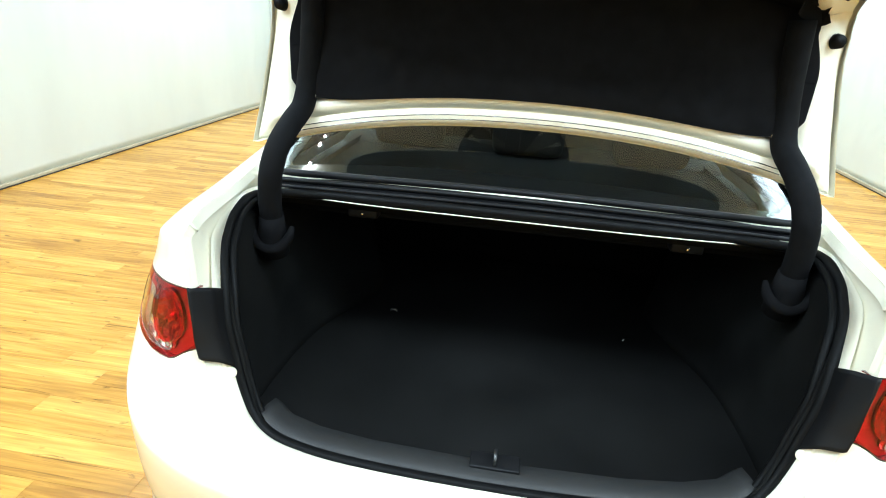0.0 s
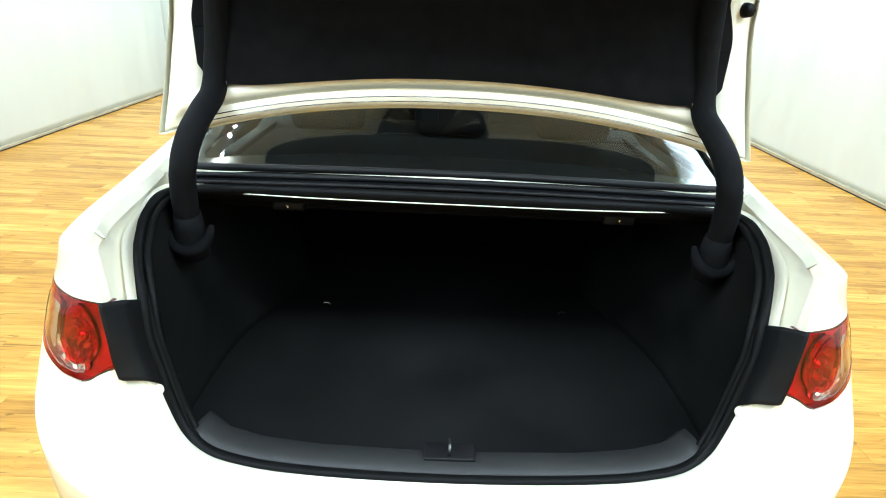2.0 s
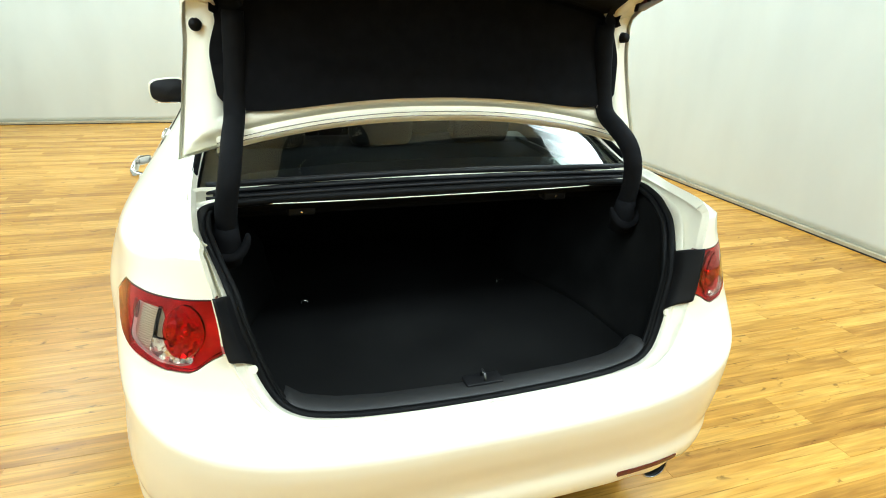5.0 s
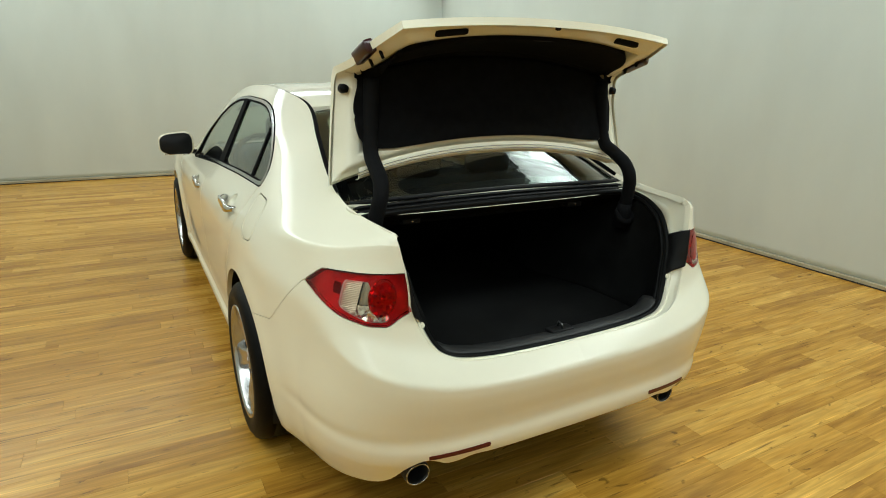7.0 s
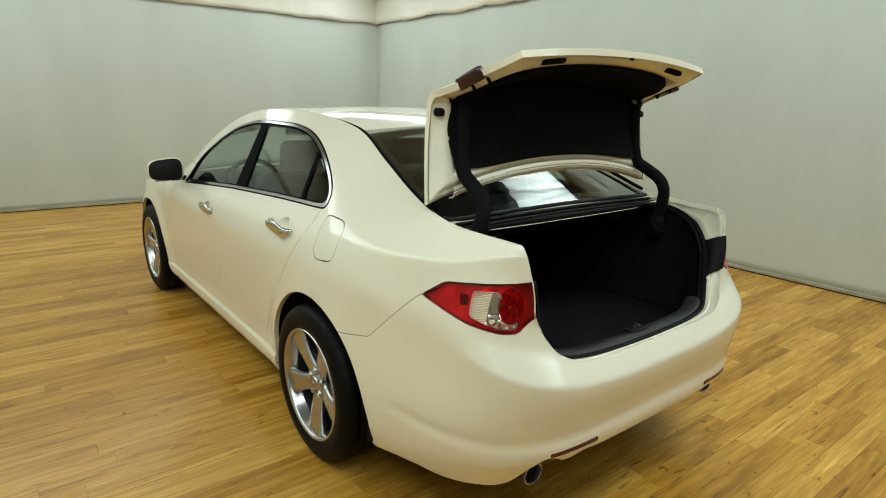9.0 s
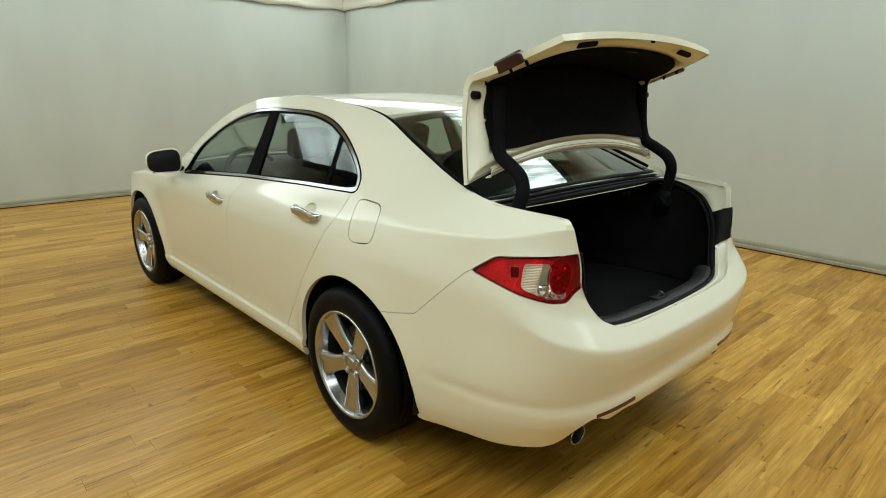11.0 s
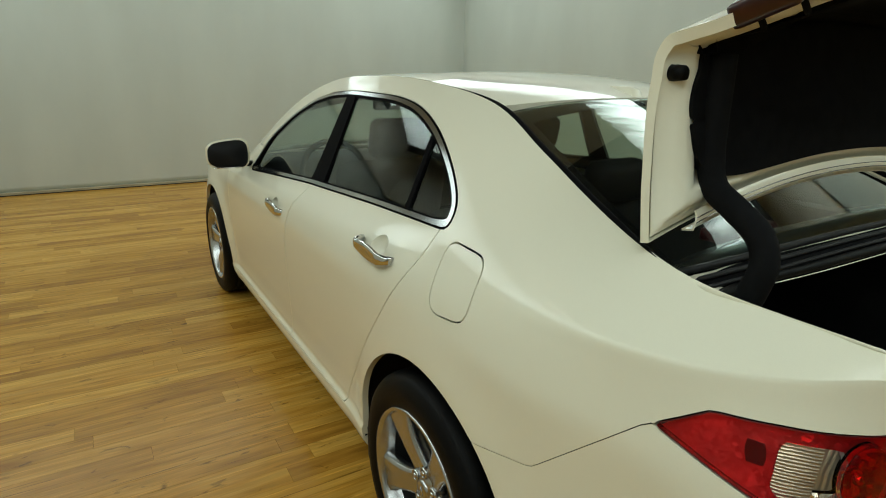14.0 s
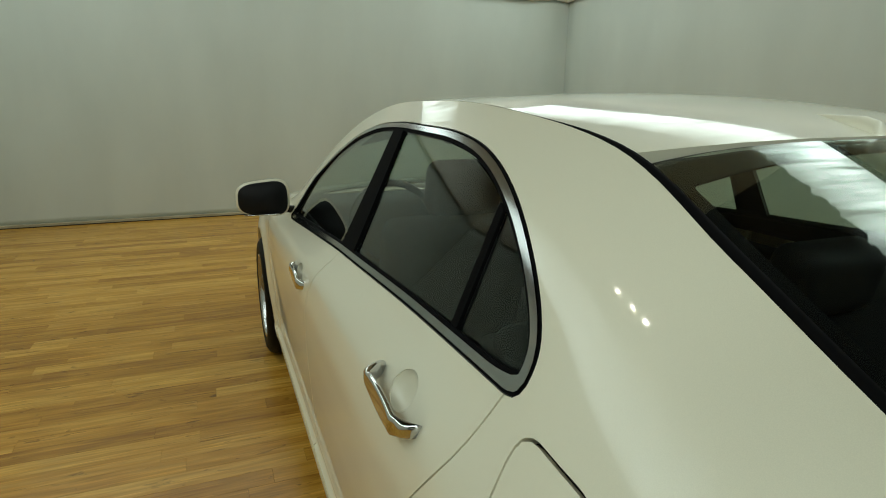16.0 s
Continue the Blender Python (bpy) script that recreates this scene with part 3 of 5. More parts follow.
part("fan_stem", box_bm(-0.055, 0.055, 0.0, FAN_R - 0.02, -0.03, -0.012, bevel=0.006), BLACK, fan, smooth=False)

floor = tagged(part("floor", box_bm(X_LEFT - 0.1, X_RIGHT + 0.1, Y_NEAR - 0.1, Y_BACK + 0.1, -0.12, -0.006), DARK_GAP, smooth=False), "laminate wood floor in warm honey-brown boards", "floor", kind="structure")

# ---- the car: shape ----
car = thing("car", "pearl-white four-door sedan with open trunk lid on a wood floor", "car")
ARCH_R, ARCH_F, ARCH_RAD = (1.045, 0.310), (3.765, 0.305), 0.400
Y1, YF = 1.0, 3.7
flank = spline([(0.16, 0.79), (0.20, 0.815), (0.225, 0.848), (0.25, 0.860), (0.284, 0.8635), (0.296, 0.8625), (0.308, 0.853), (0.335, 0.851), (0.45, 0.858), (0.60, 0.868), (0.75, 0.873), (0.82, 0.871), (0.87, 0.857)])
flank_end = spline([(0.16, 0.78), (0.20, 0.80), (0.25, 0.832), (0.30, 0.848), (0.40, 0.860), (0.60, 0.868), (0.75, 0.870), (0.82, 0.867), (0.87, 0.854)])
rear_mid = spline([(0.16, 0.17), (0.22, 0.118), (0.30, 0.086), (0.335, 0.070), (0.365, 0.056), (0.40, 0.051), (0.435, 0.055), (0.47, 0.050), (0.53, 0.0365), (0.58, 0.0298), (0.594, 0.0305), (0.601, 0.0335), (0.610, 0.0415), (0.64, 0.070), (0.67, 0.10), (0.72, 0.125), (0.90, 0.138)])
corner_n = spline([(0.16, 4.2), (0.5, 5.0), (0.7, 5.5), (0.9, 6.5)])
tail_taper = spline([(0.16, 0.045), (0.5, 0.045), (0.7, 0.075), (0.9, 0.08)])
crest_lift = spline([(0.0, 0.0), (0.2, 0.007), (0.31, 0.025), (0.40, 0.055), (0.49, 0.102), (0.55, 0.153), (0.65, 0.212), (1.0, 0.212)])
front_mid = spline([(0.16, 4.55), (0.30, 4.66), (0.45, 4.72), (0.60, 4.70), (0.75, 4.60), (0.87, 4.45)])


def blend(x, a, b):
    s = np.clip((np.asarray(x, float) - a) / (b - a), 0, 1)
    return s * s * (3 - 2 * s)


def outline(col, z):
    """Point of the lower body at height z; col runs 0..1 round the tail, 1..2 along the side, 2..3 round the nose."""
    z = np.asarray(z, float)
    w0 = flank_end(z)
    if col < 1:
        phi = (1 - col) * math.pi / 2
        zc = 0.597 + crest_lift(col)
        L = Y1 - rear_mid(np.interp(z, (0.0, 0.42, zc, zc + 0.5), (0.0, 0.42, 0.597, 1.097)))
        n = corner_n(z)
        r = ((np.abs(math.cos(phi)) / w0) ** n + (math.sin(phi) / L) ** n) ** (-1 / n)
        # crisp crest: the face leans in above a line that climbs to the lamp
        crest = 1 - np.exp(-np.clip(z - 0.597 - crest_lift(col), 0, 1) / 0.06)
        r = r - 0.005 * crest * blend(col, 0.15, 0.38) * (1 - blend(col, 0.80, 0.93))
        x, y = r * math.cos(phi), Y1 - r * math.sin(phi)
    elif col <= 2:
        y = np.full_like(z, Y1 + (YF - Y1) * (col - 1))
        k = blend(y, 1.30, 1.55) * (1 - blend(y, 3.25, 3.45))
        x = w0 + (flank(z) - w0) * k
        x = x - 0.012 * blend(y, 3.0, 3.7) * blend(z, 0.5, 0.87)
    else:
        phi = (col - 2) * math.pi / 2
        L = front_mid(z) - YF
        n = 3.0
        w = w0 - 0.012 * blend(z, 0.5, 0.87)
        r = ((math.cos(phi) / w) ** n + (math.sin(phi) / L) ** n) ** (-1 / n)
        x, y = r * math.cos(phi), YF + r * math.sin(phi)
    taper = 1 - tail_taper(z) * np.clip((1.0 - y) / 0.55, 0, 1) ** 2.4
    x = x - 0.004 * np.exp(-((z - 0.445) / 0.022) ** 2) * (1 - blend(y, 0.42, 0.62)) * (x > 0.3)
    # flared wheel-arch lips
    for (cy, cz) in (ARCH_R, ARCH_F):
        d = np.hypot(y - cy, z - cz) - ARCH_RAD
        x = x + 0.016 * np.exp(-np.clip(d, 0, 9) ** 2 / 0.005) * (x > 0.6)
    return np.stack([-x * taper, y, z], axis=-1)


COLS = np.concatenate([np.linspace(0, 1, 110, endpoint=False), np.linspace(1, 2, 210, endpoint=False), np.linspace(2, 3, 50)])
Z_LOW = np.concatenate([np.linspace(0.16, 0.34, 36, endpoint=False), np.linspace(0.34, 0.87, 92)])
shoulder_z = spline([(0.0, 0.87), (3.2, 0.865), (3.7, 0.84), (4.2, 0.78), (4.7, 0.70)])
belt_row = spline([(0.15, 0.575, 1.012), (0.19, 0.615, 1.024), (0.25, 0.677, 1.004), (0.355, 0.731, 0.981), (0.48, 0.770, 0.971), (0.6, 0.793, 0.965), (0.93, 0.808, 0.962), (1.05, 0.797, 0.978), (1.16, 0.768, 1.002), (1.3, 0.762, 1.004), (2.15, 0.778, 0.970), (3.05, 0.805, 0.906), (3.5, 0.80, 0.885), (4.2, 0.72, 0.80), (4.7, 0.45, 0.715)])
upper_row = spline([(0.16, 0.582, 1.028), (0.20, 0.606, 1.036), (0.27, 0.645, 1.026), (0.37, 0.676, 1.012), (0.48, 0.696, 1.010), (0.6, 0.706, 1.028), (0.93, 0.665, 1.115), (1.16, 0.640, 1.185), (1.4, 0.628, 1.250), (1.7, 0.608, 1.305), (2.05, 0.595, 1.335), (2.45, 0.610, 1.30), (2.75, 0.655, 1.195), (3.0, 0.725, 1.045), (3.2, 0.765, 0.945), (3.4, 0.775, 0.905), (4.2, 0.69, 0.815), (4.7, 0.40, 0.725)])
top_row = spline([(0.19, 0.590, 1.045), (0.37, 0.607, 1.053), (0.54, 0.617, 1.064), (0.75, 0.598, 1.137), (1.0, 0.555, 1.232), (1.256, 0.507, 1.323), (1.6, 0.525, 1.378), (2.05, 0.535, 1.392), (2.44, 0.550, 1.365), (2.7, 0.585, 1.295), (2.95, 0.635, 1.180), (3.15, 0.690, 1.050), (3.30, 0.735, 0.950), (3.45, 0.745, 0.917), (3.7, 0.735, 0.89), (4.2, 0.66, 0.82), (4.7, 0.38, 0.735)])


TAIL_START = 0


def side_surface():
    lower = []
    for c in COLS:
        base = outline(c, np.full(1, 0.7))[0]
        zs = shoulder_z(base[1])
        z = 0.16 + (Z_LOW - 0.16) * (zs - 0.16) / 0.71
        lower.append(outline(c, z))
    low = np.stack(lower, axis=1)
    global TAIL_START
    start = TAIL_START = int(np.argmax(-low[-1][:, 0] > 0.47))
    ups = []
    for j in range(start, len(COLS)):
        p = low[-1][j]
        y = p[1]
        k = max(0.0, (1 - y) / 0.85) ** 3
        yb, yu, yt = y + 0.008 * k, y + 0.02 * k, y + 0.045 * k
        b, u, t = belt_row(yb), upper_row(yu), top_row(yt)
        # near the tail the upper rows follow the shoulder round the corner
        pts = np.array([low[-9][j], p, (-b[0], yb, b[1]), (-u[0], yu, u[1]), (-t[0], yt, t[1])])
        w = float(blend(-p[0], 0.60, 0.69))
        if w < 1 and y < 2:
            s = p[0]
            flat = np.array([low[-9][j], p, (max(s - 0.002, -0.640), y + 0.016, 1.015), (max(s - 0.006, -0.615), y + 0.028, 1.034), (max(s - 0.012, -0.592), y + 0.045, 1.045)])
            pts = flat + (pts - flat) * w
        d = np.concatenate([[0], np.cumsum(np.linalg.norm(np.diff(pts, axis=0), axis=1))])
        below, above = np.linspace(d[1], d[2], 15)[1:], np.linspace(d[2], d[4], 26)[1:]
        whole_f = spline(np.column_stack([d, pts]))
        low_f, high_f = spline(np.column_stack([d[:3], pts[:3]])), spline(np.column_stack([d[2:], pts[2:]]))
        even = whole_f(np.concatenate([below, above]))
        sharp = np.vstack([low_f(below), high_f(above)])
        # a crisp shoulder line at the tail that fades out towards the doors
        ups.append(even + (sharp - even) * (1 - float(blend(y, 0.50, 1.05))))
    up = np.stack(ups, axis=1)
    # even out the upper rows along the car
    kernel = np.exp(-0.5 * (np.arange(-12, 13) / 5.0) ** 2)
    kernel /= kernel.sum()
    even = np.pad(up, ((0, 0), (12, 12), (0, 0)), mode="reflect", reflect_type="odd")
    even = np.apply_along_axis(lambda r: np.convolve(r, kernel, "valid"), 1, even)
    fade = blend(np.linspace(0, 1, up.shape[0]), 0.0, 0.25)[:, None, None]
    keep_tail = blend(np.arange(up.shape[1]), 4, 15)[None, :, None]
    up = up + (even - up) * fade * keep_tail
    whole = np.concatenate([low[:, start:], up], axis=0)
    # relax the shoulder and pillar into one even sweep
    soft = blend(whole[:, :, 2], 0.55, 0.75) * blend(whole[:, :, 1], 0.21, 0.40) * (1 - blend(whole[:, :, 1], 2.8, 3.1))
    soft[0], soft[-1], soft[:, 0], soft[:, -1] = 0, 0, 0, 0
    line = np.zeros(whole.shape[0])
    line[low.shape[0] - 1 + 14 - 3:low.shape[0] - 1 + 14 + 4] = 1
    soft *= 1 - 0.93 * line[:, None] * (1 - blend(whole[:, :, 1], 0.50, 1.05))
    for _ in range(40):
        mean = (np.roll(whole, 1, 0) + np.roll(whole, -1, 0) + np.roll(whole, 1, 1) + np.roll(whole, -1, 1)) / 4
        whole = whole + (mean - whole) * (soft * 0.6)[:, :, None]
    return Skin.grid(whole), Skin.grid(low[:, :start + 1])


side, tail = side_surface()

# panel borders, as functions of height
seam_b = spline([(0.1, 2.262), (0.30, 2.25), (0.55, 2.225), (0.73, 2.216), (0.86, 2.175), (0.955, 2.135), (1.5, 2.10)])
seam_r = spline([(0.1, 1.625), (0.30, 1.62), (0.35, 1.60), (0.51, 1.478), (0.66, 1.368), (0.822, 1.247), (0.93, 1.178), (1.02, 1.160), (1.5, 1.16)])
DOOR_Z = 0.295
LID_EDGE = [(0.0, 0.655), (0.25, 0.658), (0.36, 0.665), (0.43, 0.677), (0.489, 0.705), (0.531, 0.763), (0.555, 0.826), (0.561, 0.885), (0.569, 0.945), (0.588, 1.044)]
bumper_z = lambda y: np.interp(y, (0.0, 0.443, 0.640, 0.652, 0.668, 0.894, 1.2), (0.862, 0.866, 0.675, 0.6655, 0.662, 0.620, 0.60))
floor_z = spline([(0.0, 0.360), (0.33, 0.364), (0.40, 0.366), (0.44, 0.355), (0.48, 0.355), (0.505, 0.370), (0.57, 0.370), (0.595, 0.345), (0.617, 0.298), (0.645, 0.274), (0.70, 0.262), (0.78, 0.247), (0.85, 0.239), (1.2, 0.238)])

WINDOW = [(3.045, 0.905), (2.93, 1.085), (2.82, 1.150), (2.70, 1.215), (2.50, 1.287), (2.30, 1.325), (2.10, 1.337), (1.757, 1.333), (1.62, 1.318), (1.52, 1.294), (1.43, 1.262), (1.345, 1.223), (1.24, 1.160), (1.155, 1.098), (1.130, 1.062), (1.128, 1.022), (1.20, 1.018), (1.58, 1.004), (2.16, 0.975), (2.6, 0.942)]
WINDOW = [tuple(p) for p in rounded(WINDOW, 0.07, 4)]
LAMP = rounded([(1.222, 0.866), (1.11, 0.922), (0.98, 0.932), (0.66, 0.941), (0.62, 0.826), (0.725, 0.822), (0.758, 0.806), (0.785, 0.787), (0.86, 0.790), (1.0, 0.815)], 0.012)
FUEL = rounded([(1.095, 1.014), (0.922, 1.008), (0.892, 0.872), (1.046, 0.854)], 0.045)


def f_arch(v):
    d = np.minimum(np.hypot(v[:, 1] - ARCH_R[0], v[:, 2] - ARCH_R[1]), np.hypot(v[:, 1] - ARCH_F[0], v[:, 2] - ARCH_F[1])) - ARCH_RAD
    front = np.abs(v[:, 1] - ARCH_F[0]) - ARCH_RAD + 0.012
    rear = np.abs(v[:, 1] - ARCH_R[0] - 0.002) - ARCH_RAD + 0.002
    low = v[:, 2] - 0.305
    return np.where(low > 0, d, np.minimum(front, rear))


def f_window(v):
    return np.where(v[:, 1] > 1.0, poly_sdf(WINDOW, v[:, 1], v[:, 2]), -1.0)


def f_lamp(v):
    return np.where(v[:, 1] < 0.9, poly_sdf(LAMP, v[:, 1] + np.abs(v[:, 0]), v[:, 2]), -1.0)


def f_fuel(v):
    return np.where((v[:, 1] > 0.7) & (v[:, 1] < 1.3), poly_sdf(FUEL, v[:, 1], v[:, 2]), -1.0)


def f_lid(v):
    """Positive outside the trunk opening, seen from behind."""
    ring = np.vstack([rounded(LID_EDGE, 0.02)[3:-2], [(0.586, 1.3), (-0.2, 1.3), (-0.2, 0.655)]])
    return np.where((v[:, 1] < 2) & (v[:, 2] < 1.056), -poly_sdf(ring, np.abs(v[:, 0]), v[:, 2]), 1.0)


def f_bumper(v):
    return np.where(v[:, 1] < 1.3, bumper_z(v[:, 1]) - v[:, 2], -1.0)


def f_door_r(v):
    return np.minimum.reduce([v[:, 1] - seam_r(v[:, 2]), seam_b(v[:, 2]) - v[:, 1], v[:, 2] - DOOR_Z, 1.05 - v[:, 2]])


def f_door_f(v):
    return np.minimum.reduce([v[:, 1] - seam_b(v[:, 2]), 3.30 - v[:, 1], v[:, 2] - DOOR_Z, 1.03 - v[:, 2]])


def f_fender(v):
    return np.minimum(v[:, 1] - 3.30, 5 - v[:, 1])


def f_bottom(v):
    rearward = v[:, 1] < 0.7
    return np.where(rearward, v[:, 2] - floor_z(np.abs(v[:, 0])), v[:, 2] - np.where(v[:, 1] < 1.1, 0.238, 0.20))


GAP = 0.0020
body = side.cut(f_arch).cut(f_bottom).cut(lambda v: -f_window(v) - 0.0005)
tail_low = tail.cut(f_bottom).cut(f_lid).cut(lambda v: -f_lamp(v) - 0.001)
HANDLES = {"rear_door": (1.385, 0.920, 0.836), "front_door": (2.358, 0.852, 0.845)}


def f_cup(v, name):
    hy, hz, _ = HANDLES[name]
    return 0.03 * (1 - ((v[:, 1] - hy - 0.004) / 0.046) ** 2 - ((v[:, 2] - hz - 0.004) / 0.030) ** 2)


SKINS = {
    "side_frame": body.cut(lambda v: -f_bumper(v) - 0.0012).cut(lambda v: -f_lamp(v) - 0.001).cut(lambda v: -f_fuel(v) - GAP).cut(lambda v: -f_door_r(v) - GAP).cut(lambda v: -f_door_f(v) - GAP).cut(lambda v: -f_fender(v) - GAP).cut(f_lid),
    "rear_door": body.cut(lambda v: f_door_r(v) - GAP).cut(lambda v: -f_cup(v, "rear_door")),
    "front_door": body.cut(lambda v: f_door_f(v) - GAP).cut(lambda v: -f_cup(v, "front_door")),
    "front_fender": body.cut(lambda v: f_fender(v) - GAP).cut(lambda v: 1.2 - v[:, 2]),
    "fuel_door": side.cut(lambda v: f_fuel(v) - GAP),
    "bumper_side": body.cut(lambda v: f_bumper(v) - 0.0012).cut(lambda v: -f_lamp(v) - 0.001).cut(f_lid),
}


def joined_skin(skins):
    v, n, f, k = [], [], [], 0
    for s in skins:
        v.append(s.v)
        n.append(s.n)
        f += [tuple(i + k for i in face) for face in s.f]
        k += len(s.v)
    return Skin(np.vstack(v), np.vstack(n), f)


LENS_CLEAR = rounded([(0.985, 0.912), (0.87, 0.914), (0.845, 0.850), (0.785, 0.818), (0.795, 0.799), (0.87, 0.803), (1.0, 0.838)], 0.012)


def f_clear(v):
    return poly_sdf(LENS_CLEAR, v[:, 1] + np.abs(v[:, 0]), v[:, 2])


def f_round(v):
    return 0.053 - np.hypot(v[:, 1] + np.abs(v[:, 0]) - 0.818, v[:, 2] - 0.868)


lamp_skin = joined_skin([side, tail]).cut(lambda v: f_lamp(v) - 0.0015).cut(f_lid)


def chrome_edge(v):
    """Width of the chrome strip: it swells into a plate at the rear lower corner."""
    d = np.hypot(v[:, 1] - 1.125, (v[:, 2] - 1.015) * 1.2)
    return 0.0165 + 0.013 * np.exp(-(d / 0.055) ** 2)


def even_pane(skin):
    """Side glass as one even sweep, free of the sheet metal's own swell."""
    y, z = skin.v[:, 1] - 2.0, skin.v[:, 2] - 1.15
    basis = np.stack([np.ones_like(y), y, z, y * y, y * z, z * z], axis=1)
    c = np.linalg.lstsq(basis, skin.v[:, 0], rcond=None)[0]
    v = skin.v.copy()
    v[:, 0] = basis @ c
    n = np.stack([-np.ones_like(y), c[1] + 2 * c[3] * y + c[4] * z, c[2] + c[4] * y + 2 * c[5] * z], axis=1)
    return Skin(v, n / np.linalg.norm(n, axis=1)[:, None], skin.f)


glass_outer = even_pane(side.cut(lambda v: f_window(v) - chrome_edge(v) - 0.005))


def lean(v, y_belt, y_top):
    """Signed distance along y from a leaning upright in the side windows."""
    return v[:, 1] - (y_belt + (y_top - y_belt) * (v[:, 2] - 0.99) / 0.34)


def solid(skin, d):
    """The skin as a closed pane of thickness d."""
    n = len(skin.v)
    back = Skin(skin.v - skin.n * d, -skin.n, [tuple(reversed(f)) for f in skin.f])
    count = {}
    for face in skin.f:
        for a, b in zip(face, face[1:] + face[:1]):
            count[(a, b)] = True
    rim = [(b, a, a + n, b + n) for a, b in count if (b, a) not in count]
    return Skin(np.vstack([skin.v, back.v]), np.vstack([skin.n, back.n]), skin.f + [tuple(i + n for i in f) for f in back.f] + rim)


# body panels, one of each for either side
doors = {}
for sd in ("left", "right"):
    take = (lambda s: s) if sd == "left" else (lambda s: s.mirrored())
    take(SKINS["side_frame"]).build("side_frame", PAINT, car, "white body side with rear quarter and roof pillar", lip=0.02)
    for nm in ("rear_door", "front_door", "front_fender"):
        doors[sd, nm] = take(SKINS[nm]).build(nm, PAINT, car, lip=0.02)
    if sd == "left":
        take(SKINS["fuel_door"]).build("fuel_door", PAINT, car, "closed white fuel flap", lip=0.012)
    else:
        take(side.cut(lambda v: f_fuel(v) + GAP)).moved(-0.0005).build("quarter_patch", PAINT, car)

# rear bumper: one piece round the tail
bs = SKINS["bumper_side"]
joined_skin([bs, tail_low, bs.mirrored(), tail_low.mirrored()]).build("rear_bumper", PAINT, car, "smooth white rear bumper", lip=0.025)


# ---- the car: glass, roof, lamps ----
for sd, sg in (("left", -1), ("right", 1)):
    take = (lambda s: s) if sd == "left" else (lambda s: s.mirrored())
    # tail lamp
    lamp = new("tail_lamp")
    lamp.parent = car
    lamp["label"] = "red tail lamp with a clear section and round red lens"
    red = lamp_skin.cut(lambda v: -f_clear(v)).cut(lambda v: -f_round(v)).cut(lambda v: f_lamp(v) - 0.003)
    clear = lamp_skin.cut(lambda v: f_clear(v) - 0.0006).cut(lambda v: -f_round(v) - 0.0006)
    disc = lamp_skin.cut(lambda v: f_round(v) - 0.0008)
    lenses = (solid(take(red), 0.003).build("red_lens", RED_GLASS, lamp, "glossy red lens"),
              solid(take(clear).moved(-0.0008), 0.003).build("clear_lens", CLEAR_GLASS, lamp, "clear lens"),
              solid(take(disc).moved(0.001), 0.003).build("round_lens", RED_GLASS, lamp, "round red lens"))
    for lens in lenses:
        lens.visible_shadow = False
    take(lamp_skin.cut(lambda v: 0.003 - f_lamp(v))).moved(-0.001).build("lens_rim", LENS_RIM, lamp, "dark red lens border", lip=0.03)
    along = lambda v: v[:, 1] + np.abs(v[:, 0]) + 0.25 * (v[:, 2] - 0.87)
    beam_hole = lambda v: np.minimum.reduce([along(v) - 0.862, 0.912 - along(v), v[:, 2] - 0.846])
    take(clear.cut(lambda v: along(v) - 0.912)).moved(-0.010).build("ribbed_reflector", RIBS, lamp, "ribbed silver reflector")
    take(clear.cut(beam_hole)).moved(-0.020).build("lamp_centre", LAMP_TUBE, lamp, "beige bulb recess")
    take(clear.cut(lambda v: 0.912 - along(v)).cut(lambda v: -beam_hole(v))).moved(-0.011).build("clear_reflector", CLEAR_LENS, lamp, "cut-glass silver reflector")
    take(lamp_skin.cut(lambda v: f_lamp(v) - 0.004).cut(lambda v: -f_round(v) - 0.002).cut(lambda v: 0.002 - f_clear(v))).moved(-0.016).build("lamp_reflector", FACETS, lamp, "faceted silver reflector")
    bowl = take(lamp_skin.cut(lambda v: f_round(v) + 0.002))
    k = np.clip(f_round(bowl.v) / 0.053, 0, 1)[:, None]
    Skin(bowl.v - bowl.n * (0.010 + 0.022 * np.sqrt(k)), bowl.n, bowl.f).build("lamp_bowl", BOWL, lamp, "silver reflector bowl")
    # bulb inside the round lens
    rnd = take(disc)
    c, nrm = Vector(rnd.v.mean(axis=0)), Vector(rnd.n.mean(axis=0)).normalized()
    bulb = bmesh.new()
    bmesh.ops.create_uvsphere(bulb, u_segments=16, v_segments=10, radius=0.009, matrix=Matrix.Translation(c - nrm * 0.018))
    part("lamp_bulb", bulb, CHROME, lamp)
    cell = take(lamp_skin.cut(lambda v: 0.021 - np.abs(v[:, 1] + np.abs(v[:, 0]) - 1.028) - 0.3 * np.abs(v[:, 2] - 0.884)).cut(lambda v: 0.016 - np.abs(v[:, 2] - 0.884)))
    cell.moved(-0.013).build("lamp_cell", REFLECTOR, lamp, "dark square reflector cell", lip=0.006)
    # side windows: chrome surround, black inner seal, uprights, panes
    edge_line = side.cut(lambda v: f_window(v) - 0.0008).cut(lambda v: 0.005 - f_window(v))
    take(edge_line).moved(-0.001).build("window_edge_line", SEAL_BLACK, car, lip=0.012)
    ring = side.cut(lambda v: f_window(v) - 0.0048).cut(lambda v: chrome_edge(v) - f_window(v))
    take(ring).moved(0.003).build("window_surround", STRIP_CHROME, car, "bright chrome strip round the side windows", lip=0.012)
    inner = side.cut(lambda v: f_window(v) - chrome_edge(v)).cut(lambda v: chrome_edge(v) + 0.006 - f_window(v))
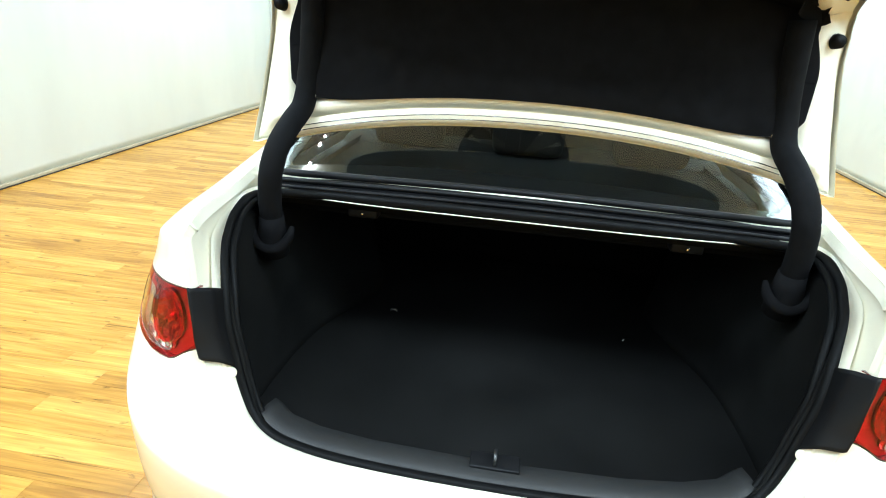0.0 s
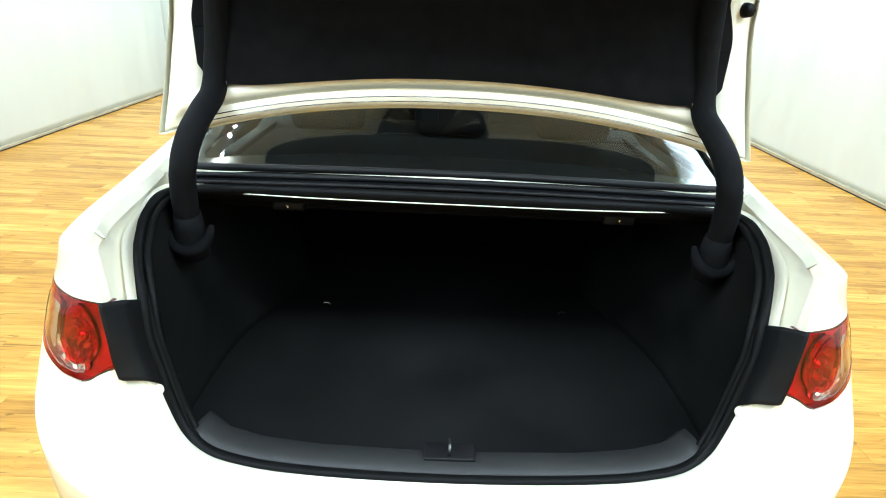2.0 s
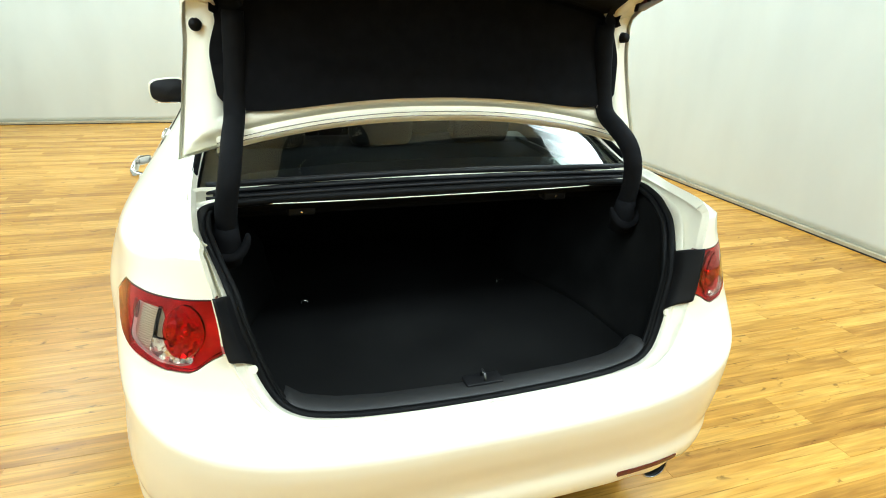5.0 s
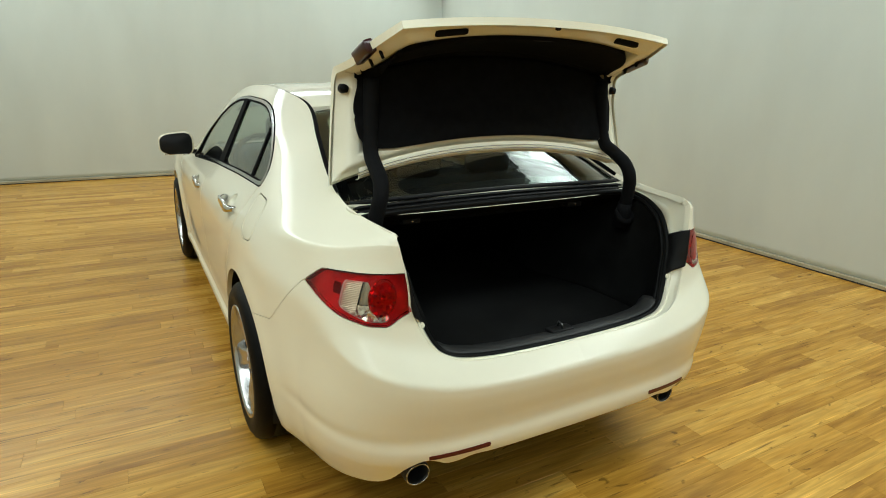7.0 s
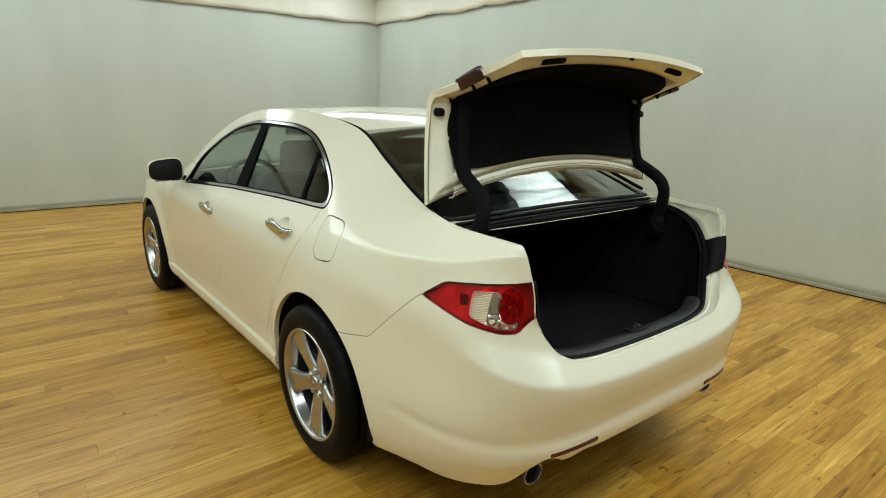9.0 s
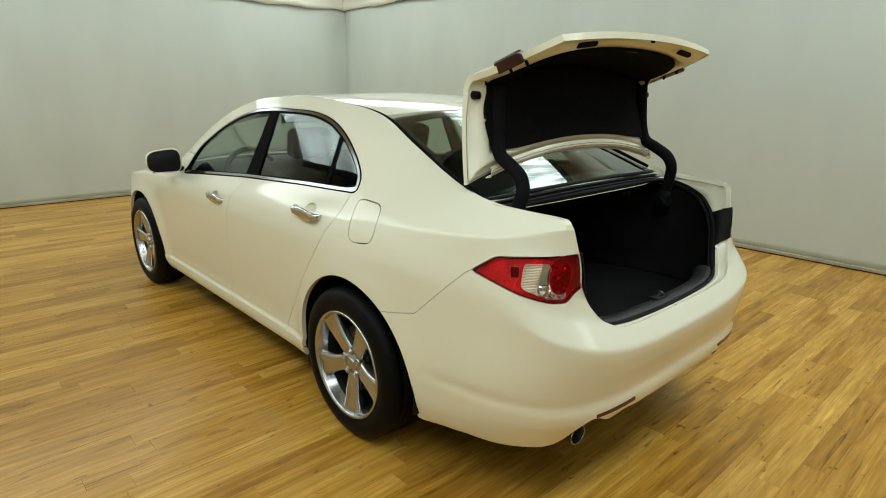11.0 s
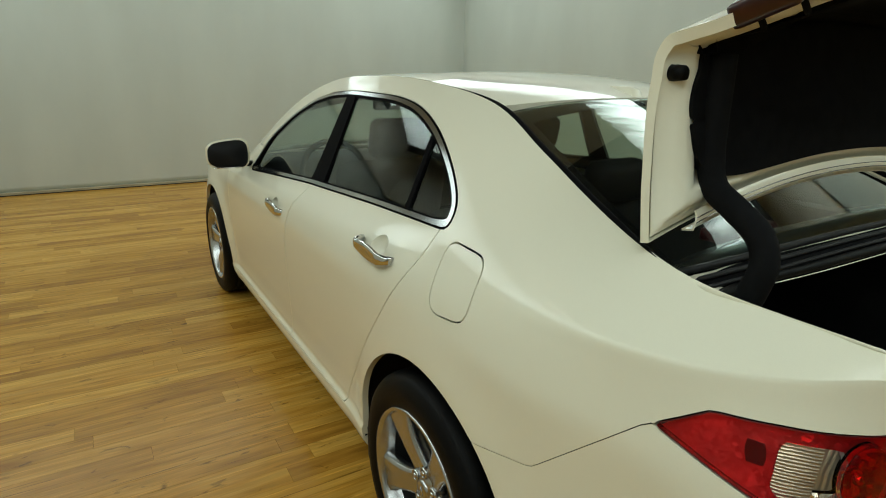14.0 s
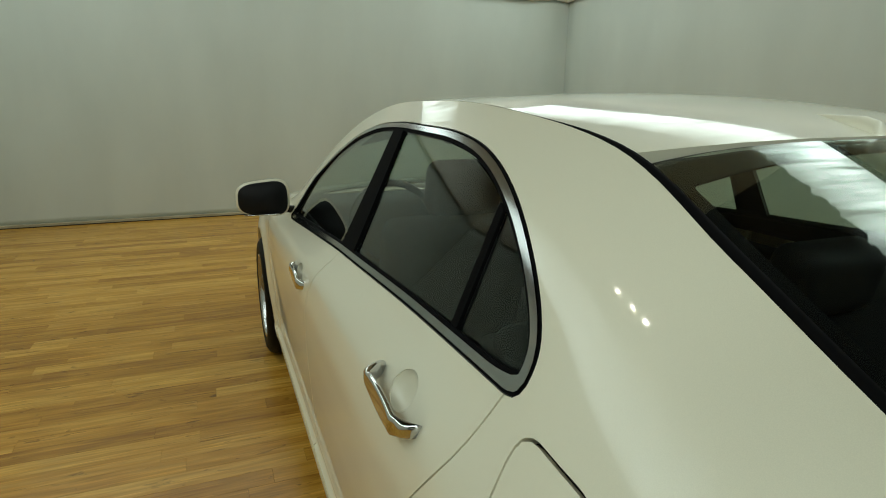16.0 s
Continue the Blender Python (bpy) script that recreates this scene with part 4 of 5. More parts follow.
    take(inner).moved(-0.001).build("window_seal", SEAL_BLACK, car, lip=0.012)
    pillar = glass_outer.cut(lambda v: lean(v, 2.02, 2.055)).cut(lambda v: -lean(v, 2.155, 2.135))
    take(pillar).moved(0.001).build("door_pillar", SEAL_BLACK, car, "black upright between the doors", lip=0.015)
    bar = glass_outer.cut(lambda v: lean(v, 1.358, 1.408)).cut(lambda v: -lean(v, 1.382, 1.429))
    take(bar).moved(-0.001).build("window_bar", SEAL_BLACK, car, "black window divider bar", lip=0.015)
    for nm, a, b in (("front_side_window", lambda v: lean(v, 2.157, 2.137), None), ("rear_side_window", lambda v: lean(v, 1.383, 1.430), lambda v: -lean(v, 2.018, 2.053)), ("quarter_window", None, lambda v: -lean(v, 1.357, 1.407))):
        g = glass_outer
        g = g.cut(a) if a else g
        g = g.cut(b) if b else g
        ob = solid(take(g.moved(-0.007)), 0.004).build(nm, SIDE_GLASS, car, "dark-tinted side window pane")
        ob.visible_shadow = False
    # black drip channel between side and roof
    ys = np.linspace(0.60, 3.0, 60)
    t = top_row(ys)
    part("roof_channel", tube([(sg * (x - 0.003), y, z - 0.005) for y, (x, z) in zip(ys, t)], [float(0.0085 - 0.004 * blend(y, 1.2, 1.6)) for y in ys], 6), SEAL_BLACK, car, "thin black drip channel")


def crown_grid(y0, y1, ny, nx, crown, inset=0.0, drop=0.0, bow0=0.0, bow1=0.0, edge=0.0, power=2.2):
    """A sheet between the two upper side rows, arched across by crown(y)."""
    rows = []
    for xi in np.linspace(-1, 1, nx):
        ys = np.linspace(y0 + bow0 * (1 - xi * xi), y1 + bow1 * (1 - xi * xi), ny)
        t = top_row(ys)
        x = xi * (t[:, 0] - inset)
        z = t[:, 1] - edge + (crown(ys) + edge) * (1 - np.abs(xi) ** power) - drop
        rows.append(np.stack([x, ys, z], axis=-1))
    return Skin.grid(np.array(rows))


roof_crown = spline([(0.5, 0.012), (0.8, 0.030), (1.256, 0.034), (1.7, 0.026), (2.2, 0.024), (2.7, 0.055), (3.0, 0.08), (3.3, 0.06), (3.6, 0.045), (4.2, 0.04), (4.7, 0.02)])
roof_all = crown_grid(1.256, 2.76, 90, 61, roof_crown, inset=0.006, bow0=-0.045, bow1=0.06)
SUN = rounded([(-0.40, 1.86), (0.40, 1.86), (0.40, 2.36), (-0.40, 2.36)], 0.06)


def f_sun(v):
    return poly_sdf(SUN, v[:, 0], v[:, 1])


roof_all.cut(lambda v: -f_sun(v) - 0.004).build("roof", PAINT, car, "white roof with a sunroof", lip=0.02)
roof_all.cut(lambda v: f_sun(v) - 0.001).moved(-0.003).build("sunroof", SUNROOF, car, "closed dark glass sunroof", lip=0.012)
fin = bmesh.new()
if True:
    prof = [(1.215, 0.0, 0.022), (1.225, 0.022, 0.022), (1.25, 0.023, 0.024), (1.30, 0.012, 0.018), (1.35, 0.001, 0.006)]
    rings = []
    for y, h, w in prof:
        zc = float(top_row(y)[1] + roof_crown(y)) - 0.002
        rings.append([fin.verts.new((math.cos(a) * w, y, zc + math.sin(a) * h)) for a in [math.pi * k / 8 for k in range(9)]])
    for r0, r1 in zip(rings, rings[1:]):
        for k in range(8):
            fin.faces.new((r0[k], r0[k + 1], r1[k + 1], r1[k]))
part("antenna_base", fin, PAINT, car, "low white antenna bump")

def pane_crown(ys):
    """An even convex sweep for the rear window."""
    return 1.076 + 0.462 * (ys - 0.54) - 0.085 * (ys - 0.54) ** 2 - top_row(ys)[:, 1]


rear_pane = crown_grid(0.556, 1.25, 60, 61, pane_crown, inset=0.010, drop=0.006, bow0=-0.012, bow1=-0.045, edge=0.012, power=2.6)
rp = solid(rear_pane, 0.005).build("rear_window", REAR_GLASS, car, "dark-tinted sloping rear window")
rp.visible_shadow = False


def f_frit(v):
    t = top_row(v[:, 1])
    return np.minimum.reduce([t[:, 0] - 0.055 - np.abs(v[:, 0]), 1.172 - v[:, 1], v[:, 1] - 0.60])


rear_pane.cut(lambda v: -f_frit(v)).moved(-0.009).build("window_border", GLOSS_BLACK, car, "black printed border of the rear window", lip=0.004)
shield = crown_grid(2.77, 3.50, 40, 41, roof_crown, inset=0.012, drop=0.004, bow0=0.06, bow1=0.16)
wp = solid(shield, 0.005).build("windshield", SIDE_GLASS, car, "clear front windshield")
wp.visible_shadow = False
crown_grid(3.50, 4.46, 40, 41, roof_crown, inset=0.004, bow0=0.16, bow1=0.10).build("hood", PAINT, car, "white hood", lip=0.02)
front_low = Skin.grid(np.stack([outline(c, np.linspace(0.20, 0.74, 30)) for c in np.linspace(2.45, 3.0, 40)], axis=1))

# side bits: handles, mirrors
for sg in (-1, 1):
    for name, (hy, hz, hx) in HANDLES.items():
        door = doors["left" if sg < 0 else "right", name]
        # recessed cup behind the grip
        cup = side.cut(lambda v: f_cup(v, name))
        if sg > 0:
            cup = cup.mirrored()
        deep = np.clip(f_cup(cup.v, name) / 0.03, 0, 1)[:, None]
        cup = Skin(cup.v - cup.n * 0.018 * np.sqrt(deep), cup.n, cup.f)
        me = bpy.data.meshes.new("handle_cup")
        me.from_pydata([tuple(p) for p in cup.v], [], cup.f)
        for p in me.polygons:
            p.use_smooth = True
        link_mesh("handle_cup", me, PAINT, door, "recessed cup behind the handle")
        # grip: broad in the middle, with a foot at either end
        grip = bmesh.new()
        rings = []
        for s in np.linspace(0, 1, 21):
            yy = hy - 0.104 + 0.208 * s
            out = 0.004 + 0.030 * min(1.0, math.sin(math.pi * s) * 2.2) ** 0.7
            hh = 0.011 + 0.013 * math.sin(math.pi * s ** 0.85) ** 1.2 + (0.004 if s > 0.86 else 0.0)
            thick = 0.007 + (0.006 if s > 0.86 or s < 0.1 else 0.0)
            zz = hz - 0.004 + 0.012 * (s - 0.5)
            ring = []
            for a in [2 * math.pi * k / 16 for k in range(16)]:
                ca, sa = math.cos(a), math.sin(a)
                ca = abs(ca) ** 0.7 * (1 if ca > 0 else -1)
                sa = abs(sa) ** 0.7 * (1 if sa > 0 else -1)
                ring.append(grip.verts.new((sg * (hx + out + thick * ca), yy, zz + hh * sa)))
            rings.append(ring)
        for r0, r1 in zip(rings, rings[1:]):
            for k in range(16):
                grip.faces.new((r0[k], r0[(k + 1) % 16], r1[(k + 1) % 16], r1[k]))
        grip.faces.new(rings[0])
        grip.faces.new(rings[-1])
        bmesh.ops.recalc_face_normals(grip, faces=grip.faces[:])
        part("handle", grip, CHROME, door, "chrome door handle")
    mirror = new("side_mirror")
    mirror.parent = car
    mirror["label"] = "black side mirror with a chrome strip"

    def shell(bm, y0, y1, shrink):
        rings = []
        for s in np.linspace(0, 1, 9):
            k = math.sin(math.pi / 2 * (1 - s)) ** 0.5 if s > 0 else 1.0
            k = max(k, 0.02) * shrink
            ring = []
            for a in [2 * math.pi * i / 28 for i in range(28)]:
                ca, sa = math.cos(a), math.sin(a)
                ex = abs(ca) ** 0.55 * (1 if ca > 0 else -1)
                ez = abs(sa) ** 0.62 * (1 if sa > 0 else -1)
                ring.append(bm.verts.new((sg * (0.906 + ex * 0.108 * k), y0 + (y1 - y0) * s, 0.992 + ez * (0.075 + 0.010 * ex * -1) * k - 0.012 * s)))
            rings.append(ring)
        for r0, r1 in zip(rings, rings[1:]):
            for i in range(28):
                bm.faces.new((r0[i], r0[(i + 1) % 28], r1[(i + 1) % 28], r1[i]))
        bm.faces.new(rings[0])
        bm.faces.new(rings[-1])
        bmesh.ops.recalc_face_normals(bm, faces=bm.faces[:])

    bm = bmesh.new()
    shell(bm, 3.03, 3.13, 1.0)
    part("mirror_cap", bm, PAINT, mirror, "white mirror cap")
    bm = bmesh.new()
    shell(bm, 3.042, 3.005, 0.985)
    part("mirror_housing", bm, BLACK, mirror, "black mirror housing")
    part("chrome_strip", box_bm(*sorted((sg * 0.845, sg * 0.985)), 3.004, 3.02, 0.921, 0.928, bevel=0.003), CHROME, mirror)
    part("mirror_arm", tube([(sg * 0.84, 3.05, 0.945), (sg * 0.80, 3.07, 0.932), (sg * 0.755, 3.08, 0.925)], [0.024, 0.022, 0.024], 12, squash=0.7), BLACK, mirror)

# ---- tail: exhausts, reflectors, opening ----
for sg in (-1, 1):
    bm = bmesh.new()
    prof = [(0.031, 0.36), (0.031, 0.152), (0.036, 0.142), (0.038, 0.156), (0.036, 0.36)]
    rings = [[bm.verts.new((sg * 0.537 + 1.12 * r * math.cos(t), y, 0.289 + r * math.sin(t))) for t in [2 * math.pi * k / 36 for k in range(36)]] for r, y in prof]
    for a, b in zip(rings, rings[1:]):
        for k in range(36):
            bm.faces.new((a[k], a[(k + 1) % 36], b[(k + 1) % 36], b[k]))
    bm.faces.new([bm.verts.new((sg * 0.537 + 1.12 * 0.031 * math.cos(t), 0.30, 0.289 + 0.031 * math.sin(t))) for t in [2 * math.pi * k / 36 for k in range(36)]])
    bmesh.ops.recalc_face_normals(bm, faces=bm.faces[:])
    tip = part("exhaust_tip", bm, DARKENED_METAL, car, "round steel exhaust tip")
    part("tip_rim", tube([(sg * 0.537 + 1.12 * 0.0345 * math.cos(t), 0.1435, 0.289 + 0.0345 * math.sin(t)) for t in [2 * math.pi * k / 36 for k in range(36)]], 0.0026, 6, closed=True), SATIN, tip, "bright rim")
    # red strip reflector let into the lower bumper edge
    strip = tail.cut(lambda v: np.minimum.reduce([np.abs(v[:, 0]) - 0.335, 0.56 - np.abs(v[:, 0]), v[:, 2] - (0.386 - (np.abs(v[:, 0]) - 0.335) * 0.02), 0.400 - (np.abs(v[:, 0]) - 0.335) * 0.03 - v[:, 2]]))
    strip = strip if sg < 0 else strip.mirrored()
    strip.moved(0.003).build("bumper_reflector", REFLECTOR, car, "thin dark red strip reflector", lip=0.006)
# dark bar stands in for the shade in the lower bumper's groove
gx = np.linspace(-0.335, 0.335, 41)
part("bumper_shade_line", tube([(x, 0.0535 + 0.10 * abs(x) ** 3, 0.391) for x in gx], 0.0018, 6), DARK_STEEL, car, "thin dark line for the shade in the bumper's groove")

skin_pts = np.vstack([side.v[side.v[:, 1] < 0.36], tail.v])


def on_tail(x, z):
    """A point of the tail's skin at a given half-width and height."""
    d = np.hypot(-skin_pts[:, 0] - x, skin_pts[:, 2] - z)
    near4 = np.argsort(d)[:4]
    w = 1 / (d[near4] + 1e-4)
    return (-x, float((skin_pts[near4, 1] * w).sum() / w.sum()) + 0.001, z)


EDGE = [on_tail(x, z - 0.0005) for x, z in LID_EDGE] + [(-0.593, 0.235, 1.047), (-0.607, 0.37, 1.052), (-0.613, 0.52, 1.060), (-0.50, 0.548, 1.052), (-0.25, 0.545, 1.062), (0, 0.542, 1.066)]
SEAL = [(0, 0.118, 0.645), (-0.24, 0.124, 0.648), (-0.345, 0.134, 0.652), (-0.420, 0.150, 0.661), (-0.461, 0.168, 0.682), (-0.489, 0.186, 0.727), (-0.510, 0.202, 0.786), (-0.530, 0.217, 0.85), (-0.545, 0.245, 0.91), (-0.572, 0.300, 0.965), (-0.584, 0.340, 0.984), (-0.596, 0.40, 1.005), (-0.585, 0.48, 1.022), (-0.47, 0.510, 1.026), (-0.25, 0.500, 1.032), (0, 0.495, 1.034)]


def ring_of(half, count):
    full = half + [(-x, y, z) for x, y, z in half[-2:0:-1]]
    return loop_curve(full, count)




def resample(ring, keys, count_per):
    """Even samples between the given key points of a closed curve, so two curves keep step."""
    idx = [int(np.argmin(np.linalg.norm(ring - np.array(k), axis=1))) for k in keys]
    out = []
    n = len(ring)
    for a, b in zip(idx, idx[1:] + idx[:1]):
        span = (b - a) % n
        for s in np.linspace(0, span, count_per, endpoint=False):
            i = a + s
            i0 = int(math.floor(i))
            f = i - i0
            out.append(ring[i0 % n] * (1 - f) + ring[(i0 + 1) % n] * f)
    return np.array(out)


edge_ring = ring_of(EDGE, 2600)
seal_ring = ring_of(SEAL, 2600)
full_e = EDGE + [(-x, y, z) for x, y, z in EDGE[-2:0:-1]]
full_s = SEAL + [(-x, y, z) for x, y, z in SEAL[-2:0:-1]]
E_R, S_R = resample(edge_ring, full_e, 8), resample(seal_ring, full_s, 8)
away = S_R - E_R
depth = np.array([0.0, 0.0, -1.0])
side_amount = np.clip(np.linalg.norm(away, axis=1) / 0.06, 0.1, 1.0)[:, None]
# the channel is deep beside the deck and shallow along the sill
deep = (0.22 + 0.78 * blend(E_R[:, 2], 0.82, 0.97))[:, None]
tuck = E_R - away * 0.12 + np.array([0, 0.007, -0.011])
gut1 = E_R + np.array([0, 0.003, -0.004]) + away * 0.08
gut2 = E_R + away * 0.17 + deep * np.array([0, 0.020, -0.030]) * side_amount
gut3 = E_R + away * 0.48 + deep * np.array([0, 0.022, -0.032]) * side_amount
gut4 = E_R + away * 0.60 + deep * np.array([0, 0.004, -0.005]) * side_amount
gutter = Skin.grid(np.stack([np.vstack([r, r[:1]]) for r in (tuck, E_R, gut1, gut2, gut3, gut4, S_R)], axis=0))
gutter.n = -gutter.n if gutter.n[:, 2].mean() < 0 else gutter.n
me = bpy.data.meshes.new("opening_flange")
me.from_pydata([tuple(p) for p in gutter.v], [], gutter.f)
for p in me.polygons:
    p.use_smooth = True
me.set_sharp_from_angle(angle=radians(28))
flange = link_mesh("opening_flange", me, PAINT, car, "white painted gutter round the trunk opening")
sol = flange.modifiers.new("thickness", "SOLIDIFY")
sol.thickness, sol.offset = 0.003, 0.0

# rubber seal with two ridges
part("trunk_seal", tube([tuple(p) for p in S_R], 0.011, 8, closed=True), RUBBER, car, "black rubber seal round the trunk opening")
inner_ring = S_R * np.array([0.975, 1, 1]) + np.array([0, 0.012, -0.004])
part("seal_lip", tube([tuple(p) for p in inner_ring], 0.008, 6, closed=True), RUBBER, car)

# black panels between lamp and opening, white plugs below them
for sg in (-1, 1):
    idx = [k for k in range(len(E_R)) if sg * E_R[k][0] > 0.5 and 0.808 < E_R[k][2] < 0.948 and E_R[k][1] < 0.3]
    bm = bmesh.new()
    rows = []
    for k in idx:
        e, s = E_R[k], S_R[k]
        d = s - e
        rows.append([bm.verts.new(tuple(e + d * f + np.array([0, off, 0]))) for f, off in ((-0.03, -0.007), (0.06, -0.010), (0.50, -0.004), (0.97, -0.006))])
    for r0, r1 in zip(rows, rows[1:]):
        for k in range(3):
            bm.faces.new((r0[k], r0[k + 1], r1[k + 1], r1[k]))
    thicken(bm, 0.004)
    bmesh.ops.recalc_face_normals(bm, faces=bm.faces[:])
    part("lamp_side_cover", bm, BLACK, car, "matt black cover beside the tail lamp")
    k = min((k for k in range(len(E_R)) if sg * E_R[k][0] > 0.3 and E_R[k][1] < 0.3), key=lambda k: abs(E_R[k][2] - 0.792))
    c = E_R[k] + (S_R[k] - E_R[k]) * 0.78 + np.array([0, -0.002, 0.001])
    bm = bmesh.new()
    bmesh.ops.create_cone(bm, cap_ends=True, segments=20, radius1=0.010, radius2=0.009, depth=0.003, matrix=Matrix.Translation(tuple(c)) @ Matrix.Rotation(radians(70), 4, "X"))
    part("flange_plug", bm, PAINT, car, "round white plug", smooth=False)

# trunk well lined with black carpet
seal_left = S_R[(S_R[:, 0] < -0.40) & (S_R[:, 2] > 0.66)]
seal_left = seal_left[np.argsort(seal_left[:, 1])]
well_x = lambda y: np.interp(y, seal_left[:, 1], -seal_left[:, 0])
well_z = lambda y: np.interp(y, seal_left[:, 1], seal_left[:, 2])
for sg in (-1, 1):
    bm = bmesh.new()
    rows = []
    for y in np.linspace(0.155, 1.42, 60):
        x0, z0 = (well_x(y) - 0.012, well_z(y) - 0.004) if y < 0.45 else (0.585, 1.0)
        col = []
        for t in np.linspace(0, 1, 16):
            house = 0.12 * math.exp(-((y - 1.02) / 0.26) ** 2) * float(blend(t, 0.25, 0.7))
            x = x0 + (0.575 - x0) * math.sin(min(1.0, t * 1.6) * math.pi / 2) - house - 0.05 * max(0.0, t - 0.75) * 4 * 0.5
            x = min(x, float(np.interp(y, (0.155, 0.22, 0.30, 0.42), (0.43, 0.515, 0.565, 0.60))))
            col.append(bm.verts.new((sg * x, y + 0.02 * t, z0 + (0.552 - z0) * t)))
        rows.append(col)
    for r0, r1 in zip(rows, rows[1:]):
        for k in range(15):
            bm.faces.new((r0[k], r0[k + 1], r1[k + 1], r1[k]))
    thicken(bm, -0.006)
    part("trunk_side_lining", bm, CARPET, car, "black carpet side lining of the empty trunk")
bm_floor = bmesh.new()
grid_floor = [[bm_floor.verts.new((x, y, 0.556 + 0.004 * noise.noise(Vector((x * 6, y * 6, 0))))) for x in np.linspace(-0.60, 0.60, 25)] for y in np.linspace(0.20, 1.46, 25)]
bm_back = bmesh.new()
grid_back = [[bm_back.verts.new((x, y, z)) for x in np.linspace(-0.62, 0.62, 13)] for y, z in ((1.36, 0.54), (1.40, 0.62), (1.34, 0.80), (1.22, 0.93), (1.0, 0.945), (0.56, 0.985), (0.515, 1.015))]
for b_, g in ((bm_floor, grid_floor), (bm_back, grid_back)):
    for r0, r1 in zip(g, g[1:]):
        for k in range(len(r0) - 1):
            b_.faces.new((r0[k], r0[k + 1], r1[k + 1], r1[k]))
thicken(bm_back, -0.006)
part("seat_back_lining", bm_back, CARPET, car, "black felt on the seat back and shelf underside")
thicken(bm_floor, -0.006)
part("trunk_floor", bm_floor, CARPET_FLOOR, car, "dark grey carpet board on the trunk floor")

# sill trim with the latch
half_x = [-x for x, _, _ in SEAL[:5]]
bm = bmesh.new()
rows = []
for x in np.linspace(-0.455, 0.455, 61):
    y0, z0 = (float(np.interp(abs(x), half_x, [q[k] for q in SEAL[:5]])) for k in (1, 2))
    rows.append([bm.verts.new((x * (1 - shrink), y0 + dy, z)) for dy, z, shrink in ((0.0, z0, 0), (0.012, z0 + 0.010, 0), (0.030, z0 + 0.014, 0.01), (0.062, z0 + 0.008, 0.02), (0.078, z0 - 0.012, 0.03), (0.082, 0.555, 0.03))])
for r0, r1 in zip(rows, rows[1:]):
    for k in range(5):
        bm.faces.new((r0[k], r0[k + 1], r1[k + 1], r1[k]))
thicken(bm, 0.003)
bmesh.ops.recalc_face_normals(bm, faces=bm.faces[:])
sill = part("trunk_sill_trim", bm, SILL, car, "black plastic trunk sill trim")
part("latch_plate", box_bm(-0.046, 0.046, 0.150, 0.192, 0.652, 0.664, bevel=0.003), BLACK, sill)
part("latch_striker", tube([(0, 0.158, 0.666), (0, 0.160, 0.680), (0, 0.178, 0.682), (0, 0.182, 0.666)], 0.0035, 8), DARK_STEEL, sill, "steel striker loop")
for sg in (-1, 1):
    part("cargo_hook", tube([(sg * 0.36, 0.86, 0.556), (sg * 0.355, 0.865, 0.572), (sg * 0.34, 0.865, 0.572), (sg * 0.335, 0.86, 0.556)], 0.003, 6), CHROME, car)
    part("release_handle", box_bm(*sorted((sg * 0.33, sg * 0.40)), 0.56, 0.60, 0.965, 0.99, bevel=0.006), BLACK, car)
    part("release_stud", box_bm(*sorted((sg * 0.362, sg * 0.368)), 0.555, 0.561, 0.974, 0.98, bevel=0.001), CHROME, car)

# pale edge and black seal strip in front of the opening
xs = np.linspace(-0.55, 0.55, 45)
part("front_flange_edge", tube([(x, 0.487 + 0.035 * (abs(x) / 0.55) ** 3, 1.022 - 0.004 * (abs(x) / 0.55) ** 2) for x in xs], 0.0014, 6), PAINT, car)
for off, zz, rad in ((0.505, 1.034, 0.0045), (0.524, 1.044, 0.006), (0.547, 1.055, 0.0085)):
    part("cowl_strip", tube([(x, off + 0.02 * (abs(x) / 0.6) ** 3, zz + 0.014 * (1 - (x / 0.6) ** 2)) for x in np.linspace(-0.585, 0.585, 45)], rad, 8), BLACK, car, "black rubber strip below the rear window")

bm = bmesh.new()
rows = [[bm.verts.new((x, y + 0.02 * (abs(x) / 0.6) ** 3, z + 0.014 * (1 - (x / 0.6) ** 2))) for x in np.linspace(-0.57, 0.57, 33)] for y, z in ((0.498, 1.022), (0.512, 1.034), (0.534, 1.044), (0.562, 1.054))]
for r0, r1 in zip(rows, rows[1:]):
    for k in range(32):
        bm.faces.new((r0[k], r0[k + 1], r1[k + 1], r1[k]))
thicken(bm, 0.003)
bmesh.ops.recalc_face_normals(bm, faces=bm.faces[:])
part("cowl_base", bm, SEAL_BLACK, car, "black rubber base below the rear window")

# ---- trunk lid, open ----
LS = spline([(0.0, 0.640, 0.620, 1.108), (0.25, 0.622, 0.650, 1.24), (0.48, 0.605, 0.668, 1.40), (0.56, 0.603, 0.660, 1.460), (0.588, 0.602, 0.645, 1.480), (0.62, 0.595, 0.622, 1.488), (0.70, 0.576, 0.560, 1.507), (0.8, 0.557, 0.462, 1.547), (1.0, 0.512, 0.325, 1.604)])
LC = spline([(0.0, 0.612, 1.205), (0.25, 0.650, 1.33), (0.48, 0.690, 1.49), (0.57, 0.688, 1.552), (0.64, 0.655, 1.592), (0.8, 0.49, 1.632), (1.0, 0.298, 1.634)])


def lid_point(xi, s, inward=0.0):
    a, c = LS(s), LC(s)
    k = np.abs(xi) ** 2.2
    return np.stack([xi * a[..., 0], c[..., 0] + (a[..., 1] - c[..., 0]) * k, c[..., 1] + (a[..., 2] - c[..., 1]) * k], axis=-1)


